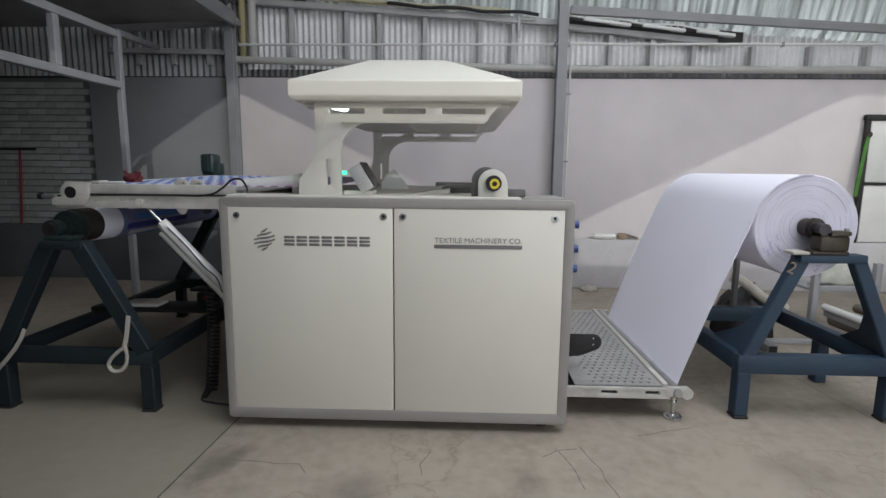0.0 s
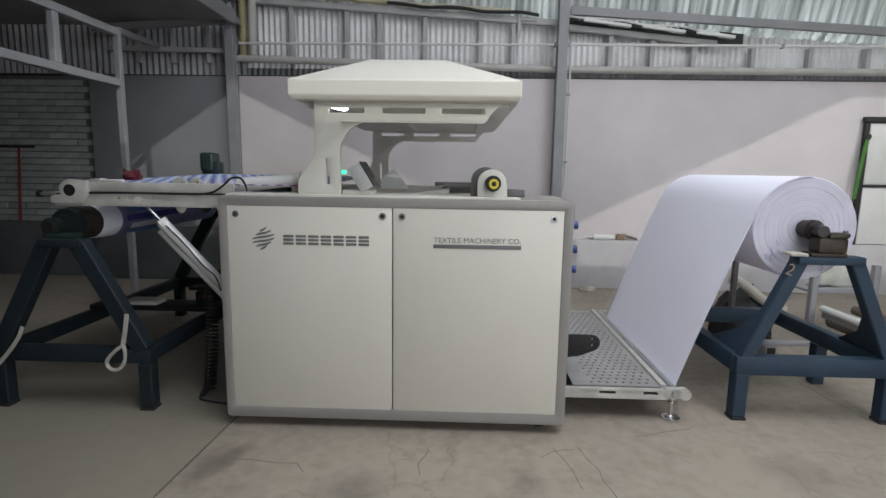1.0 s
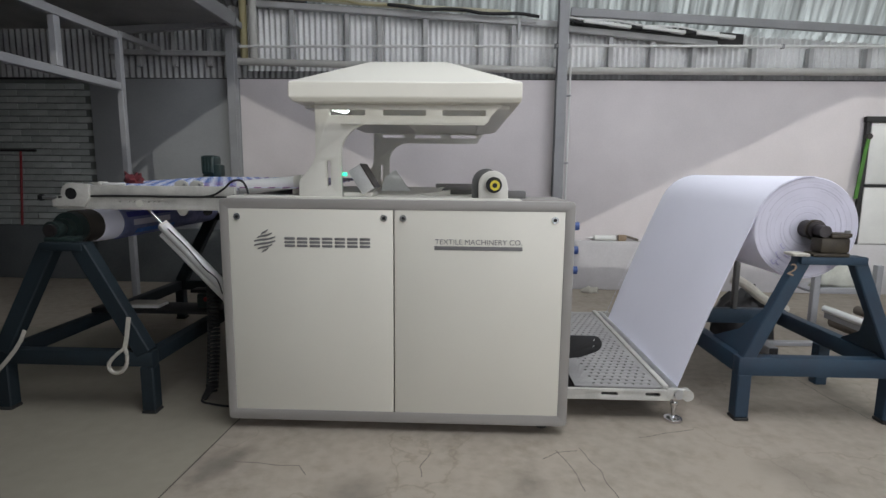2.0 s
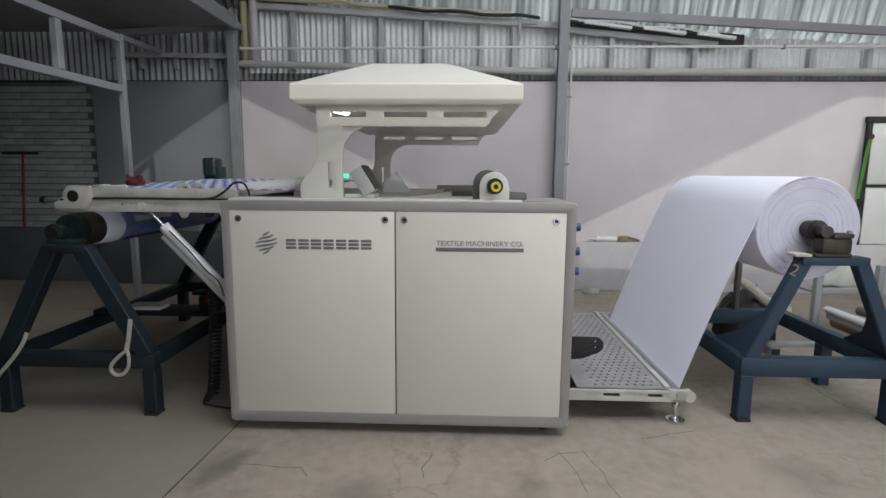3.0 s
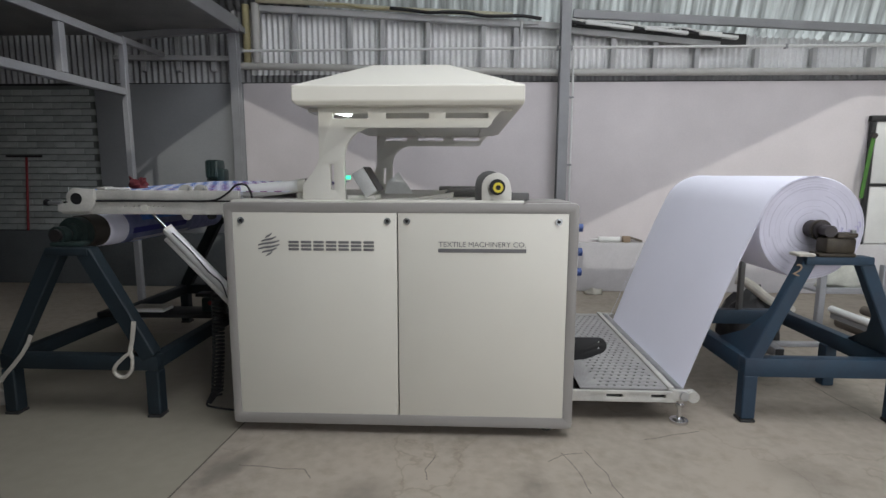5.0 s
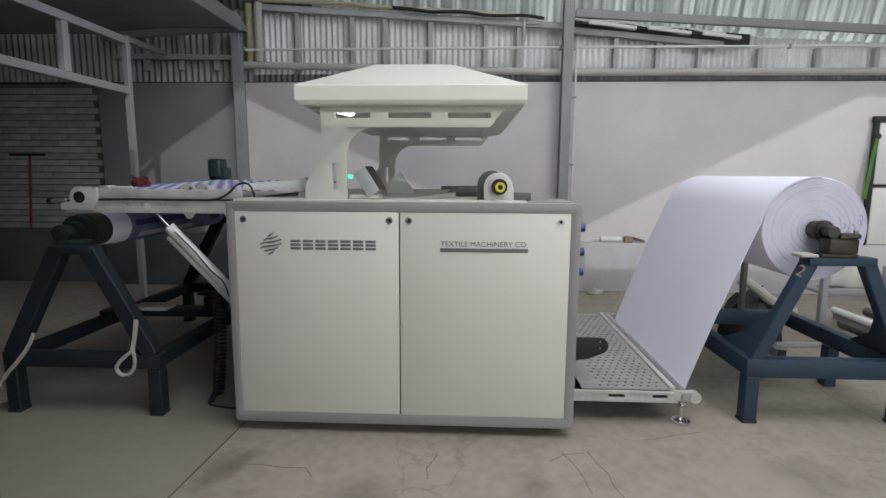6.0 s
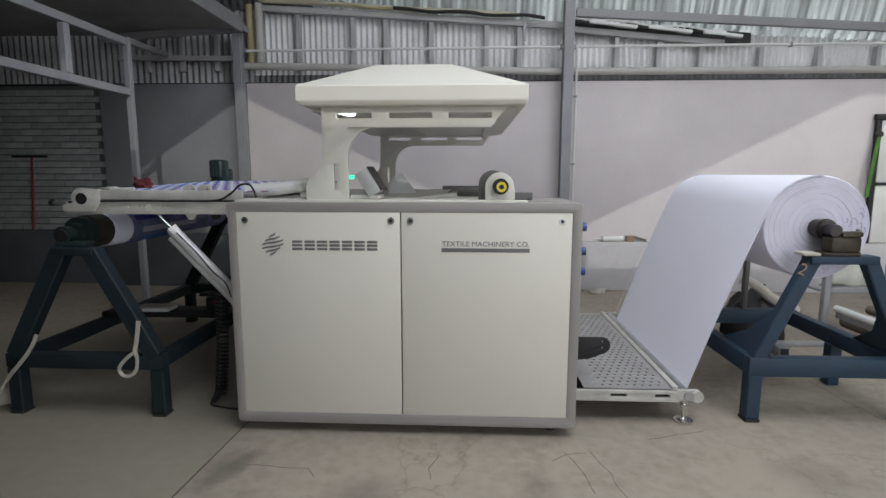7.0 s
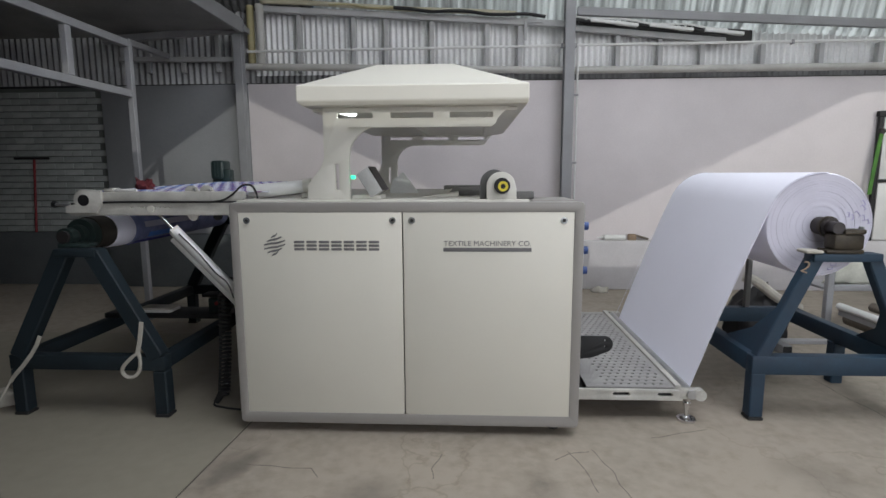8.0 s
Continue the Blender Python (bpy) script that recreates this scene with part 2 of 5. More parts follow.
def ribbon(bm, pts, width, thick):
    """A flat strap of some thickness along the points, its width across the way."""
    pts = [Vector(p) for p in pts]
    rows = []
    for i, p in enumerate(pts):
        d = (pts[min(i + 1, len(pts) - 1)] - pts[max(i - 1, 0)]).normalized()
        side = d.cross(Vector((0, 1, 0)))
        side = side.normalized() if side.length > 0.05 else Vector((1, 0, 0))
        o = Vector((0, thick / 2, 0))
        rows.append([bm.verts.new(p + side * width / 2 * a + o * b) for a, b in ((-1, -1), (1, -1), (1, 1), (-1, 1))])
    for a, b in zip(rows, rows[1:]):
        for k in range(4):
            bm.faces.new((a[k], a[(k + 1) % 4], b[(k + 1) % 4], b[k]))
    bm.faces.new(rows[0][::-1]), bm.faces.new(rows[-1])
    return bm


def ring_profile(bm, profile, m, seg=40):
    """A turned body: the closed profile (radius, height) swept round z, then placed by m."""
    rows = []
    for k in range(seg):
        a = 2 * math.pi * k / seg
        rows.append([bm.verts.new(m @ Vector((r * math.cos(a), r * math.sin(a), z))) for r, z in profile])
    for k in range(seg):
        a, b = rows[k], rows[(k + 1) % seg]
        for i in range(len(profile)):
            j = (i + 1) % len(profile)
            bm.faces.new((a[i], b[i], b[j], a[j]))
    return bm


def extrude_outline(bm, pts, y0, y1):
    """A prism from an outline of (x, z) pairs between two depths."""
    a = [bm.verts.new((x, y0, z)) for x, z in pts]
    b = [bm.verts.new((x, y1, z)) for x, z in pts]
    bm.faces.new(a), bm.faces.new(b[::-1])
    for i in range(len(pts)):
        j = (i + 1) % len(pts)
        bm.faces.new((a[j], a[i], b[i], b[j]))
    bmesh.ops.recalc_face_normals(bm, faces=bm.faces)
    return bm


def curve_mesh(data):
    """The mesh of a curve or text."""
    ob = bpy.data.objects.new("shape", data)
    scene.collection.objects.link(ob)
    bpy.context.view_layer.update()
    mesh = bpy.data.meshes.new_from_object(ob.evaluated_get(bpy.context.evaluated_depsgraph_get()))
    bpy.data.objects.remove(ob)
    bpy.data.curves.remove(data)
    bm = bmesh.new()
    bm.from_mesh(mesh)
    bpy.data.meshes.remove(mesh)
    return bm


STAND_UP = Matrix(((1, 0, 0, 0), (0, 0, -1, 0), (0, 1, 0, 0), (0, 0, 0, 1)))


def plate(loops, y, thick, bevel=0.002):
    """An upright plate in the x-z plane with holes: the first loop is its outline."""
    data = bpy.data.curves.new("shape", "CURVE")
    data.dimensions, data.fill_mode, data.extrude, data.bevel_depth, data.bevel_resolution = "2D", "BOTH", thick / 2 - bevel, bevel, 1
    for loop in loops:
        sp = data.splines.new("POLY")
        sp.points.add(len(loop) - 1)
        for p, (x, z) in zip(sp.points, loop):
            p.co = (x, z, 0, 1)
        sp.use_cyclic_u = True
    bm = curve_mesh(data)
    bmesh.ops.remove_doubles(bm, verts=list(bm.verts), dist=0.00002)
    bmesh.ops.transform(bm, matrix=Matrix.Translation((0, y, 0)) @ STAND_UP, verts=bm.verts)
    return bm


def lettering(text, height, x, y, z, width=None):
    data = bpy.data.curves.new("shape", "FONT")
    data.body, data.size, data.extrude = text, height / 0.72, 0.0008
    bm = curve_mesh(data)
    xs = [v.co.x for v in bm.verts]
    s = width / (max(xs) - min(xs)) if width else 1
    bmesh.ops.transform(bm, matrix=Matrix.Translation((x, y, z)) @ STAND_UP @ Matrix.Diagonal((s, 1, 1, 1)) @ Matrix.Translation((-min(xs), 0, 0)), verts=bm.verts)
    return bm


def arc(cx, cz, r, a0, a1, n=8):
    return [(cx + r * math.cos(radians(a0 + (a1 - a0) * k / n)), cz + r * math.sin(radians(a0 + (a1 - a0) * k / n))) for k in range(n + 1)]


def slot(x0, x1, z0, z1, r=0.008):
    r = min(r, (x1 - x0) / 2.01, (z1 - z0) / 2.01)
    return arc(x1 - r, z1 - r, r, 0, 90, 3) + arc(x0 + r, z1 - r, r, 90, 180, 3) + arc(x0 + r, z0 + r, r, 180, 270, 3) + arc(x1 - r, z0 + r, r, 270, 360, 3)


def thing(name, at, label, category, group="", kind=""):
    ob = new(name)
    ob.empty_display_size = 0.05
    ob.location = at
    return tagged(ob, label, category, group, kind)


def root_place(ob):
    at = Vector(ob.location)
    while ob.parent:
        ob = ob.parent
        at += ob.location
    return at


def part(name, bm, material, parent, label="", smooth=0.6):
    """Link a bmesh made in world places as one mesh under a thing or part."""
    at = root_place(parent)
    bmesh.ops.translate(bm, vec=-at, verts=bm.verts)
    ob = solo(name, bm, material, smooth)
    ob.parent = parent
    return tagged(ob, label)


def solo(name, bm, material, smooth=0.6, at=None):
    if at is not None:
        bmesh.ops.translate(bm, vec=-Vector(at), verts=bm.verts)
    mesh = bpy.data.meshes.new(name)
    for f in bm.faces:
        f.smooth = True
    for e in bm.edges:
        e.smooth = len(e.link_faces) == 2 and e.calc_face_angle(3) < smooth
    bm.to_mesh(mesh)
    bm.free()
    mesh.materials.append(material)
    ob = new(name, mesh)
    if at is not None:
        ob.location = at
    return ob


B = bmesh.new


# ---- the hall
def setting(name, bm, material, label, category="", parent=None):
    ob = solo(name, bm, material)
    return tagged(ob, label, category or name.split("_")[0], kind="structure")


floor = setting("floor", box(B(), -30, 30, -40, 12, -0.2, 0.0), CONCRETE, "worn concrete floor with cracks and oil stains")
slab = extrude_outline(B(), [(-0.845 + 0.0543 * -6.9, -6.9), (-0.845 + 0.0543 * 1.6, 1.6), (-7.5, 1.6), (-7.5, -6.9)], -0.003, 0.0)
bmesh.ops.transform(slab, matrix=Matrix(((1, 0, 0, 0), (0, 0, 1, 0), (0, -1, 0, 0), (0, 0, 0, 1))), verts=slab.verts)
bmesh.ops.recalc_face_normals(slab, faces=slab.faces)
setting("floor_slab", slab, SLAB_SHADED, "smoother greenish concrete slab beside the joint, darkened for shade")
bm = B()
beam(bm, (-0.828, 0.2, -0.0045), (-0.98, -2.6, -0.0035), 0.006, 0.012, 0)
setting("trim_floor_joint", bm, CRACK_DARK, "dark sawn joint in the concrete floor", "floor joint")


def crack(way, seed):
    """A thin jagged crack line in the floor along a rough way of (x, y) pairs."""
    bm, pts = B(), []
    for (x0, y0), (x1, y1) in zip(way, way[1:]):
        for k in range(8):
            q = Vector((x0 + (x1 - x0) * k / 8, y0 + (y1 - y0) * k / 8, 0))
            pts.append(q + 0.016 * noise.noise_vector(q * 9 + Vector((seed, 0, 0))))
    pts.append(Vector((*way[-1], 0)))
    rows = []
    for i, p in enumerate(pts):
        d = pts[min(i + 1, len(pts) - 1)] - pts[max(i - 1, 0)]
        side = Vector((-d.y, d.x, 0)).normalized() * (0.0008 + 0.0022 * abs(math.sin(i * 1.1 + seed)))
        rows.append([bm.verts.new((*(p + side * k).xy, z)) for k, z in ((-1, -0.002), (-1, 0.0005), (1, 0.0005), (1, -0.002))])
    for a, b in zip(rows, rows[1:]):
        for k in range(3):
            bm.faces.new((a[k], a[k + 1], b[k + 1], b[k]))
    bmesh.ops.recalc_face_normals(bm, faces=bm.faces)
    return bm


for seed, way in enumerate((
        [(0.889, -0.12), (0.94, -0.333), (0.975, -0.62)], [(0.775, -0.15), (0.824, -0.303), (0.84, -0.47)],
        [(1.2, 0.0), (1.336, 0.042), (1.52, 0.10)], [(2.478, 0.852), (2.49, 0.548), (2.53, 0.25)],
        [(-0.70, -0.32), (-0.386, -0.342), (-0.34, -0.41)], [(0.70, -0.23), (0.775, -0.172), (0.872, -0.146)],
        [(0.18, -0.2), (0.15, -0.33), (0.16, -0.4)])):
    setting("trim_floor_crack", crack(way, 3.7 * seed), CRACK, "thin dark crack in the concrete floor", "floor crack")

wall_back = setting("wall_back", box(B(), -2.158, 13.0, 3.47, 3.72, 0, 2.287, 0.01), PLASTER, "pale painted plaster back wall of the hall")
# grey bay and dark dado carry the left corner's shade in their colour
setting("wall_back_bay", box(B(), -3.86, -2.162, 3.47, 3.72, 0, 2.287, 0.01), PLASTER_GREY, "bare grey plaster bay under the steel deck, deepened for shade")
setting("wall_dado_dark", box(B(), -3.86, -1.85, 3.393, 3.468, 0, 0.62, 0.012), PLASTER_DARK, "cement render along the wall foot, darkened for shade", "wall ledge")
setting("wall_dado", box(B(), -1.848, 13.0, 3.395, 3.468, 0, 0.55, 0.012), PLASTER_DADO, "stained plaster ledge along the wall foot", "wall ledge")
setting("wall_right", box(B(), 13.0, 13.25, -7, 3.72, 0, 6.9), PLASTER, "pale plaster side wall of the hall")
setting("wall_left", box(B(), -7.75, -7.5, -7, 3.9, 0, 6.9), PLASTER_DARK, "dark rendered side wall of the hall")
setting("wall_brick_backing", box(B(), -7.5, -3.864, 3.567, 3.80, 0, 2.287), MORTAR, "dark mortar core of the brick wall", "brick wall")
setting("wall_brick_dado", box(B(), -7.5, -3.864, 3.50, 3.565, 0, 0.63, 0.01), PLASTER_DARK, "dark cement render at the brick wall foot, deepened for shade", "wall ledge")

# out of view, added to hold light off the left floor and stand
setting("wall_partition", box(box(B(), -1.75, -1.33, -6.95, -0.93, 0, 2.79), -1.75, -1.62, -6.95, -0.93, 2.791, 3.7), PLASTER_DARK, "unseen screen wall added to shade the left floor")


def roof_z(x, y):
    """Underside of the roof: flat over the wall, very steep over the eave, then low-pitched."""
    d = max(0, 3.55 - y)
    return 2.96 - 0.056 * x + (3.2 * d if d < 0.4 else 1.28 + 0.27 * (d - 0.4))


def corrugated(x0, x1, place, pitch, depth, n_up, thick=0.003):
    """A ribbed sheet: place(x, s, lift) gives the point at s from 0 to 1 along the ribs."""
    bm = B()
    xs, x, k = [], x0, 0
    while x < x1:
        for dx, d in ((0, 0), (0.32, 0), (0.46, 1), (0.86, 1)):
            if x + dx * pitch <= x1:
                xs.append((x + dx * pitch, d * depth))
        x += pitch
    layers = []
    for lift in (0, thick):
        layers.append([[bm.verts.new(place(x, s / n_up, d + lift)) for x, d in xs] for s in range(n_up + 1)])
    for g, rows in enumerate(layers):
        for a, b in zip(rows, rows[1:]):
            for i in range(len(xs) - 1):
                f = (a[i], a[i + 1], b[i + 1], b[i])
                bm.faces.new(f if g == 0 else f[::-1])
    return bm


def cladding(x, s, d):
    top = roof_z(x, 3.55) + 0.02
    return (x, 3.60 + d, 2.395 + (top - 2.395) * s)


setting("wall_cladding", corrugated(-2.10, 13.0, cladding, 0.064, 0.036, 1), GALV, "grey ribbed steel cladding above the plaster wall", "wall cladding")
setting("wall_cladding_foot", corrugated(-2.10, 13.0, lambda x, s, d: (x, 3.57 + d, 2.312 + 0.08 * s), 0.064, 0.026, 1), GALV_DARK, "darker foot of the ribbed steel cladding", "wall cladding")
# greyer sheet here puts the shade by the deck into the colour
setting("wall_cladding_left", corrugated(-7.5, -2.11, lambda x, s, d: cladding(x, -0.11 + 1.11 * s, d), 0.072, 0.035, 1), GALV_GREY, "ribbed steel cladding above the brick wall, darkened for shade", "wall cladding")


def translucent(name):
    m = shader(name, (0.64, 0.64, 0.62), 0.34, vary=0.1, scale=1.5, fine=20)
    n, link = m.node_tree.nodes, m.node_tree.links.new
    b, out = n["Principled BSDF"], n["Material Output"]
    tr = n.new("ShaderNodeBsdfTranslucent")
    # dust streaks washed down along the ribs
    place, streak, ramp = n.new("ShaderNodeMapping"), n.new("ShaderNodeTexNoise"), n.new("ShaderNodeValToRGB")
    place.inputs["Scale"].default_value = (20.0, 0.9, 0.9)
    streak.inputs["Scale"].default_value, streak.inputs["Detail"].default_value = 1.0, 4
    ramp.color_ramp.elements[0].position, ramp.color_ramp.elements[1].position = 0.36, 0.62
    ramp.color_ramp.elements[0].color, ramp.color_ramp.elements[1].color = (0.46, 0.48, 0.48, 1), (0.93, 0.96, 0.96, 1)
    coord = n.new("ShaderNodeTexCoord")
    link(coord.outputs["Object"], place.inputs["Vector"])
    link(place.outputs[0], streak.inputs["Vector"])
    link(streak.outputs[0], ramp.inputs[0])
    link(ramp.outputs[0], tr.inputs[0])
    mix = n.new("ShaderNodeMixShader")
    mix.inputs[0].default_value = 0.75
    link(b.outputs[0], mix.inputs[1])
    link(tr.outputs[0], mix.inputs[2])
    link(mix.outputs[0], out.inputs[0])
    return m


FIBREGLASS = translucent("fibreglass_sheet")


def roofing(x, s, d):
    y = 3.75 - 10.8 * s
    return (x, y, roof_z(x, y) + d)


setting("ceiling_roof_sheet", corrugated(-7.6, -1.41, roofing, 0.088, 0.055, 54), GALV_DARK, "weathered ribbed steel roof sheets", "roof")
setting("ceiling_roof_light", corrugated(-1.40, 13.2, roofing, 0.070, 0.045, 108), FIBREGLASS, "translucent ribbed roof sheets letting in daylight", "roof")

# unseen front gables, cut so the sun throws its wedges on the wall
bm = B()
extrude_outline(bm, [(-7.6, 0.0), (-6.98, 0.0), (2.555, 6.20), (5.92, 4.56), (9.2, 6.18), (13.2, 6.25), (13.2, 6.8), (-7.6, 7.95)], -7.1, -7.0)
setting("wall_front_gable", bm, GALV_DARK, "unseen steel sheeted gables cut to shape the sun patches", "wall")

# dark strip drawn for the shaded gap between wall top and cladding
setting("trim_flashing", box(B(), -7.4, 13.0, 3.56, 3.70, 2.288, 2.311, 0.004), SHADE_DARK, "dark strip standing in for the shaded gap above the wall", "flashing")

# added out of view to block low sun; taller piece covers the left
setting("wall_front_sheeting", box(box(B(), -7.5, 13.2, -7.1, -7.0, 0, 4.25), -7.5, 2.0, -7.1, -7.0, 4.251, 4.95), FIBREGLASS, "unseen translucent sheeting added to keep sun off the floor", "wall")

# girts, studs and rails on the cladding
bm = B()
tube(bm, (-2.25, 3.40, 2.462), (1.3, 3.40, 2.372), 0.037, 20)
tube(bm, (1.3, 3.40, 2.372), (13.0, 3.40, 2.36), 0.037, 20)
setting("trim_girt", bm, PIPE, "pale steel girt tube running above the wall", "girt")
bm = B()
beam(bm, (-2.0, 3.50, 3.085), (1.33, 3.50, 2.862), 0.07, 0.065, 0.006)
setting("trim_eave_rail", bm, STUD, "grey steel eave rail under the roof sheets", "rail")
bm = B()
beam(bm, (1.345, 3.50, 2.830), (3.0, 3.50, 2.665), 0.06, 0.06, 0.006)
setting("trim_eave_rail_low", bm, STUD, "grey steel rail falling along the cladding", "rail")
def rail_z(x):
    """Height of the rail over the studs."""
    return 3.085 - 0.067 * (x + 2.0) if x < 1.34 else max(2.830 - 0.0997 * (x - 1.345), 2.665)


studs = thing("cladding_frame", (0, 3.53, 2.4), "grey steel studs that hold the ribbed cladding", "wall frame", kind="structure")
for x in (-1.565, -0.958, -0.60, -0.102, 0.496, 0.85, 1.89, 2.335, 2.775, 3.4, 4.0, 4.6, 5.2):
    bm = B()
    beam(bm, (x, 3.53, 2.40), (x, 3.53, rail_z(x) - 0.034), 0.05, 0.075, 0.004)
    part("stud", bm, STUD, studs)
for x in (-3.3, -2.9, -2.5):
    bm = B()
    beam(bm, (x, 3.54, 2.43), (x, 3.54, 2.9), 0.05, 0.05, 0.004)
    part("stud", bm, STUD, studs)
bm = B()
beam(bm, (-3.6, 3.47, 2.57), (-2.2, 3.47, 2.55), 0.05, 0.05, 0.004)
part("rail", bm, STUD, studs)
bm = B()
tube(bm, (-1.98, 3.46, 2.50), (-1.98, 3.46, 3.12), 0.046, 20)
part("downpipe", bm, PIPE, studs, "pale painted upright pipe")
bm = B()
tube(bm, (-2.10, 3.50, 2.50), (-2.10, 3.50, 3.12), 0.04, 16)
part("downpipe", bm, YELLOW_CABLE, studs, "olive yellow upright pipe")

bm = B()
beam(bm, (1.42, 3.36, 2.955), (5.6, 3.36, 2.71), 0.05, 0.085, 0.006)
setting("trim_gutter", bm, GIRT, "grey steel gutter under the roof sheets", "gutter")
# dark board painted as the black shade between gutter and rail
bm = extrude_outline(B(), [(1.40, 2.80), (3.3, 2.66), (3.3, 2.78), (1.40, 2.95)], 3.545, 3.56)
setting("trim_eave_gap", bm, SHADE_DARK, "dark board standing in for the shaded eave gap", "board")

# purlin under the roof
for y in (3.05,):
    bm = B()
    beam(bm, (-1.95, y, roof_z(-1.95, y) - 0.05), (13.0, y, roof_z(13.0, y) - 0.05), 0.06, 0.08, 0.006)
    setting("trim_purlin", bm, GIRT, "grey steel purlin under the roof sheets", "purlin")


def column(x, y, w, top, label):
    c = thing("steel_column", (x, y, 0), label, "column", "hall columns", "structure")
    part("web", box(B(), x - 0.006, x + 0.006, y - w / 2 + 0.01, y + w / 2 - 0.01, 0.012, top), GIRT, c)
    for s in (-1, 1):
        part("flange", box(B(), x - w / 2, x + w / 2, y + s * (w / 2) - 0.006, y + s * (w / 2) + 0.006, 0.012, top, 0.003, 1), GIRT, c)
    part("base_plate", box(B(), x - w / 2 - 0.05, x + w / 2 + 0.05, y - w / 2 - 0.05, y + w / 2 + 0.02, 0, 0.012, 0.002, 1), GIRT, c)
    return c


column(1.338, 3.30, 0.104, 3.10, "grey steel column standing before the plaster wall")
column(-2.16, 3.30, 0.085, 2.92, "grey steel column beside the dark steel deck")

run = thing("conduit", (0.5, 3.33, 2.6), "thin white conduit strung along the cladding", "conduit")
part("pipe", cable(B(), [(-2.1, 3.33, 2.60), (0, 3.33, 2.605), (1.5, 3.33, 2.61), (3.0, 3.33, 2.61), (6.0, 3.33, 2.61)], 0.014), WHITE_PVC, run)
for x in (-2.09, 1.27, 1.41, 3.6):
    part("clip", box(B(), x - 0.012, x + 0.012, 3.31, 3.36, 2.585, 2.63, 0.003, 1), GIRT, run, "grey steel clip")
drop = thing("conduit", (1.43, 3.30, 0), "thin white conduit running down the steel column", "conduit")
part("pipe", cable(B(), [(1.432, 3.30, 2.60), (1.432, 3.30, 1.6), (1.43, 3.30, 0.0)], 0.011), WHITE_PVC, drop)
for z in (0.7, 1.4, 2.1):
    part("clip", box(B(), 1.392, 1.446, 3.285, 3.315, z - 0.01, z + 0.01, 0.003, 1), GIRT, drop, "grey steel clip")
bm = B()
cable(bm, [(-1.95 + 0.55 * i, 3.43, rail_z(-1.95 + 0.55 * i) + 0.062 + 0.006 * math.sin(1.7 * i)) for i in range(6)], 0.026, 10)
tagged(solo("pipe", bm, PALE_PIPE), "yellowed cream pipe lying along the eave rail", "pipe")
for k, (x0, dz, mat, lab) in enumerate(((-1.2, 0.055, YELLOW_CABLE, "yellowed"), (-0.5, 0.045, BLACK, "black"), (1.36, 0.05, BLACK, "black"), (1.36, 0.085, WHITE_PVC, "white"))):
    bm = B()
    pts = [(x0 + 0.2 * i, 3.41 - 0.015 * k, rail_z(x0 + 0.2 * i) + dz + 0.012 * math.sin(1.9 * i + k)) for i in range(9)]
    cable(bm, pts, 0.011 if mat is not BLACK else 0.018)
    tagged(solo("cable", bm, mat), lab + " cable run along the eave rail", "cable")
part("hook", box(B(), 0.885, 0.915, 3.44, 3.47, 2.70, 2.93, 0.004), STUD, studs)
part("hook", box(B(), 0.916, 1.08, 3.44, 3.47, 2.872, 2.905, 0.004), STUD, studs)
for i, x in enumerate((1.55, 2.16, 2.72)):
    bm = box(B(), x, x + (0.50, 0.45, 0.4)[i], 3.34, 3.40, rail_z(x) + 0.04, rail_z(x) + 0.075, 0.01, 2, Matrix.Translation((x, 0, rail_z(x))) @ Matrix.Rotation(radians(7), 4, "Y") @ Matrix.Translation((-x, 0, -rail_z(x))))
    tagged(solo("cable_tray", bm, WHITE_PVC), "short white cable tray piece under the eave", "cable tray")


# ---- steel deck over the dark corner
deck = thing("steel_deck", (-2.62, 2.0, 0), "grey square-tube steel deck frame over a dark corner", "mezzanine", kind="structure")
# plate runs on forward out of view, added to dim the left side
part("deck_plate", box(B(), -7.5, -2.08, -6.9, 3.42, 2.80, 2.86), GALV_GREY, deck, "dark steel deck plate, extended unseen to dim the left")
part("edge_beam", box(B(), -2.11, -2.06, -6.9, 3.2, 2.76, 2.90, 0.004), GIRT, deck)
bm = B()
beam(bm, (-2.05, 3.24, 2.815), (-3.6, 3.24, 2.72), 0.07, 0.07)
part("cross_beam", bm, GIRT, deck)
for y in (2.03, -1.2):
    part("post", box(B(), -2.600, -2.550, y - 0.025, y + 0.025, 0, 2.416, 0.004, 1), GIRT, deck)
for z in (1.978, 2.388):
    part("rail", box(B(), -2.603, -2.547, -1.165, 1.995, z - 0.03, z + 0.03, 0.004, 1), GIRT, deck)
for y in (1.32, 0.3, -0.5):
    part("stile", box(B(), -2.600, -2.550, y - 0.03, y + 0.03, 2.010, 2.356, 0.004, 1), GIRT, deck)
bm = B()
beam(bm, (-2.61, 2.06, 2.42), (-2.95, 3.3, 2.56), 0.05, 0.05)
part("brace", bm, GIRT, deck)


# ---- the laser cutting machine
machine = thing("cutting_machine", (0, 0.9, 0), "cream and grey textile laser cutting machine with cabinet", "machine")
part("body", box(B(), -0.832, 0.60, 0.03, 1.92, 0.06, 1.145, 0.02), FRAME_GREY, machine)
part("switch_cabinet", box(B(), 0.601, 0.834, 0.03, 0.38, 0.06, 1.145, 0.015), FRAME_GREY, machine)
part("front_frame", plate([slot(-0.838, 0.842, 0.054, 1.154, 0.014), slot(-0.806, 0.806, 0.100, 1.117, 0.004)], 0.015, 0.05, 0.006), FRAME_GREY, machine, "grey powder-coated front frame")
part("worktop", box(B(), -0.83, 0.60, 0.045, 1.93, 1.147, 1.168, 0.006), CREAM, machine)
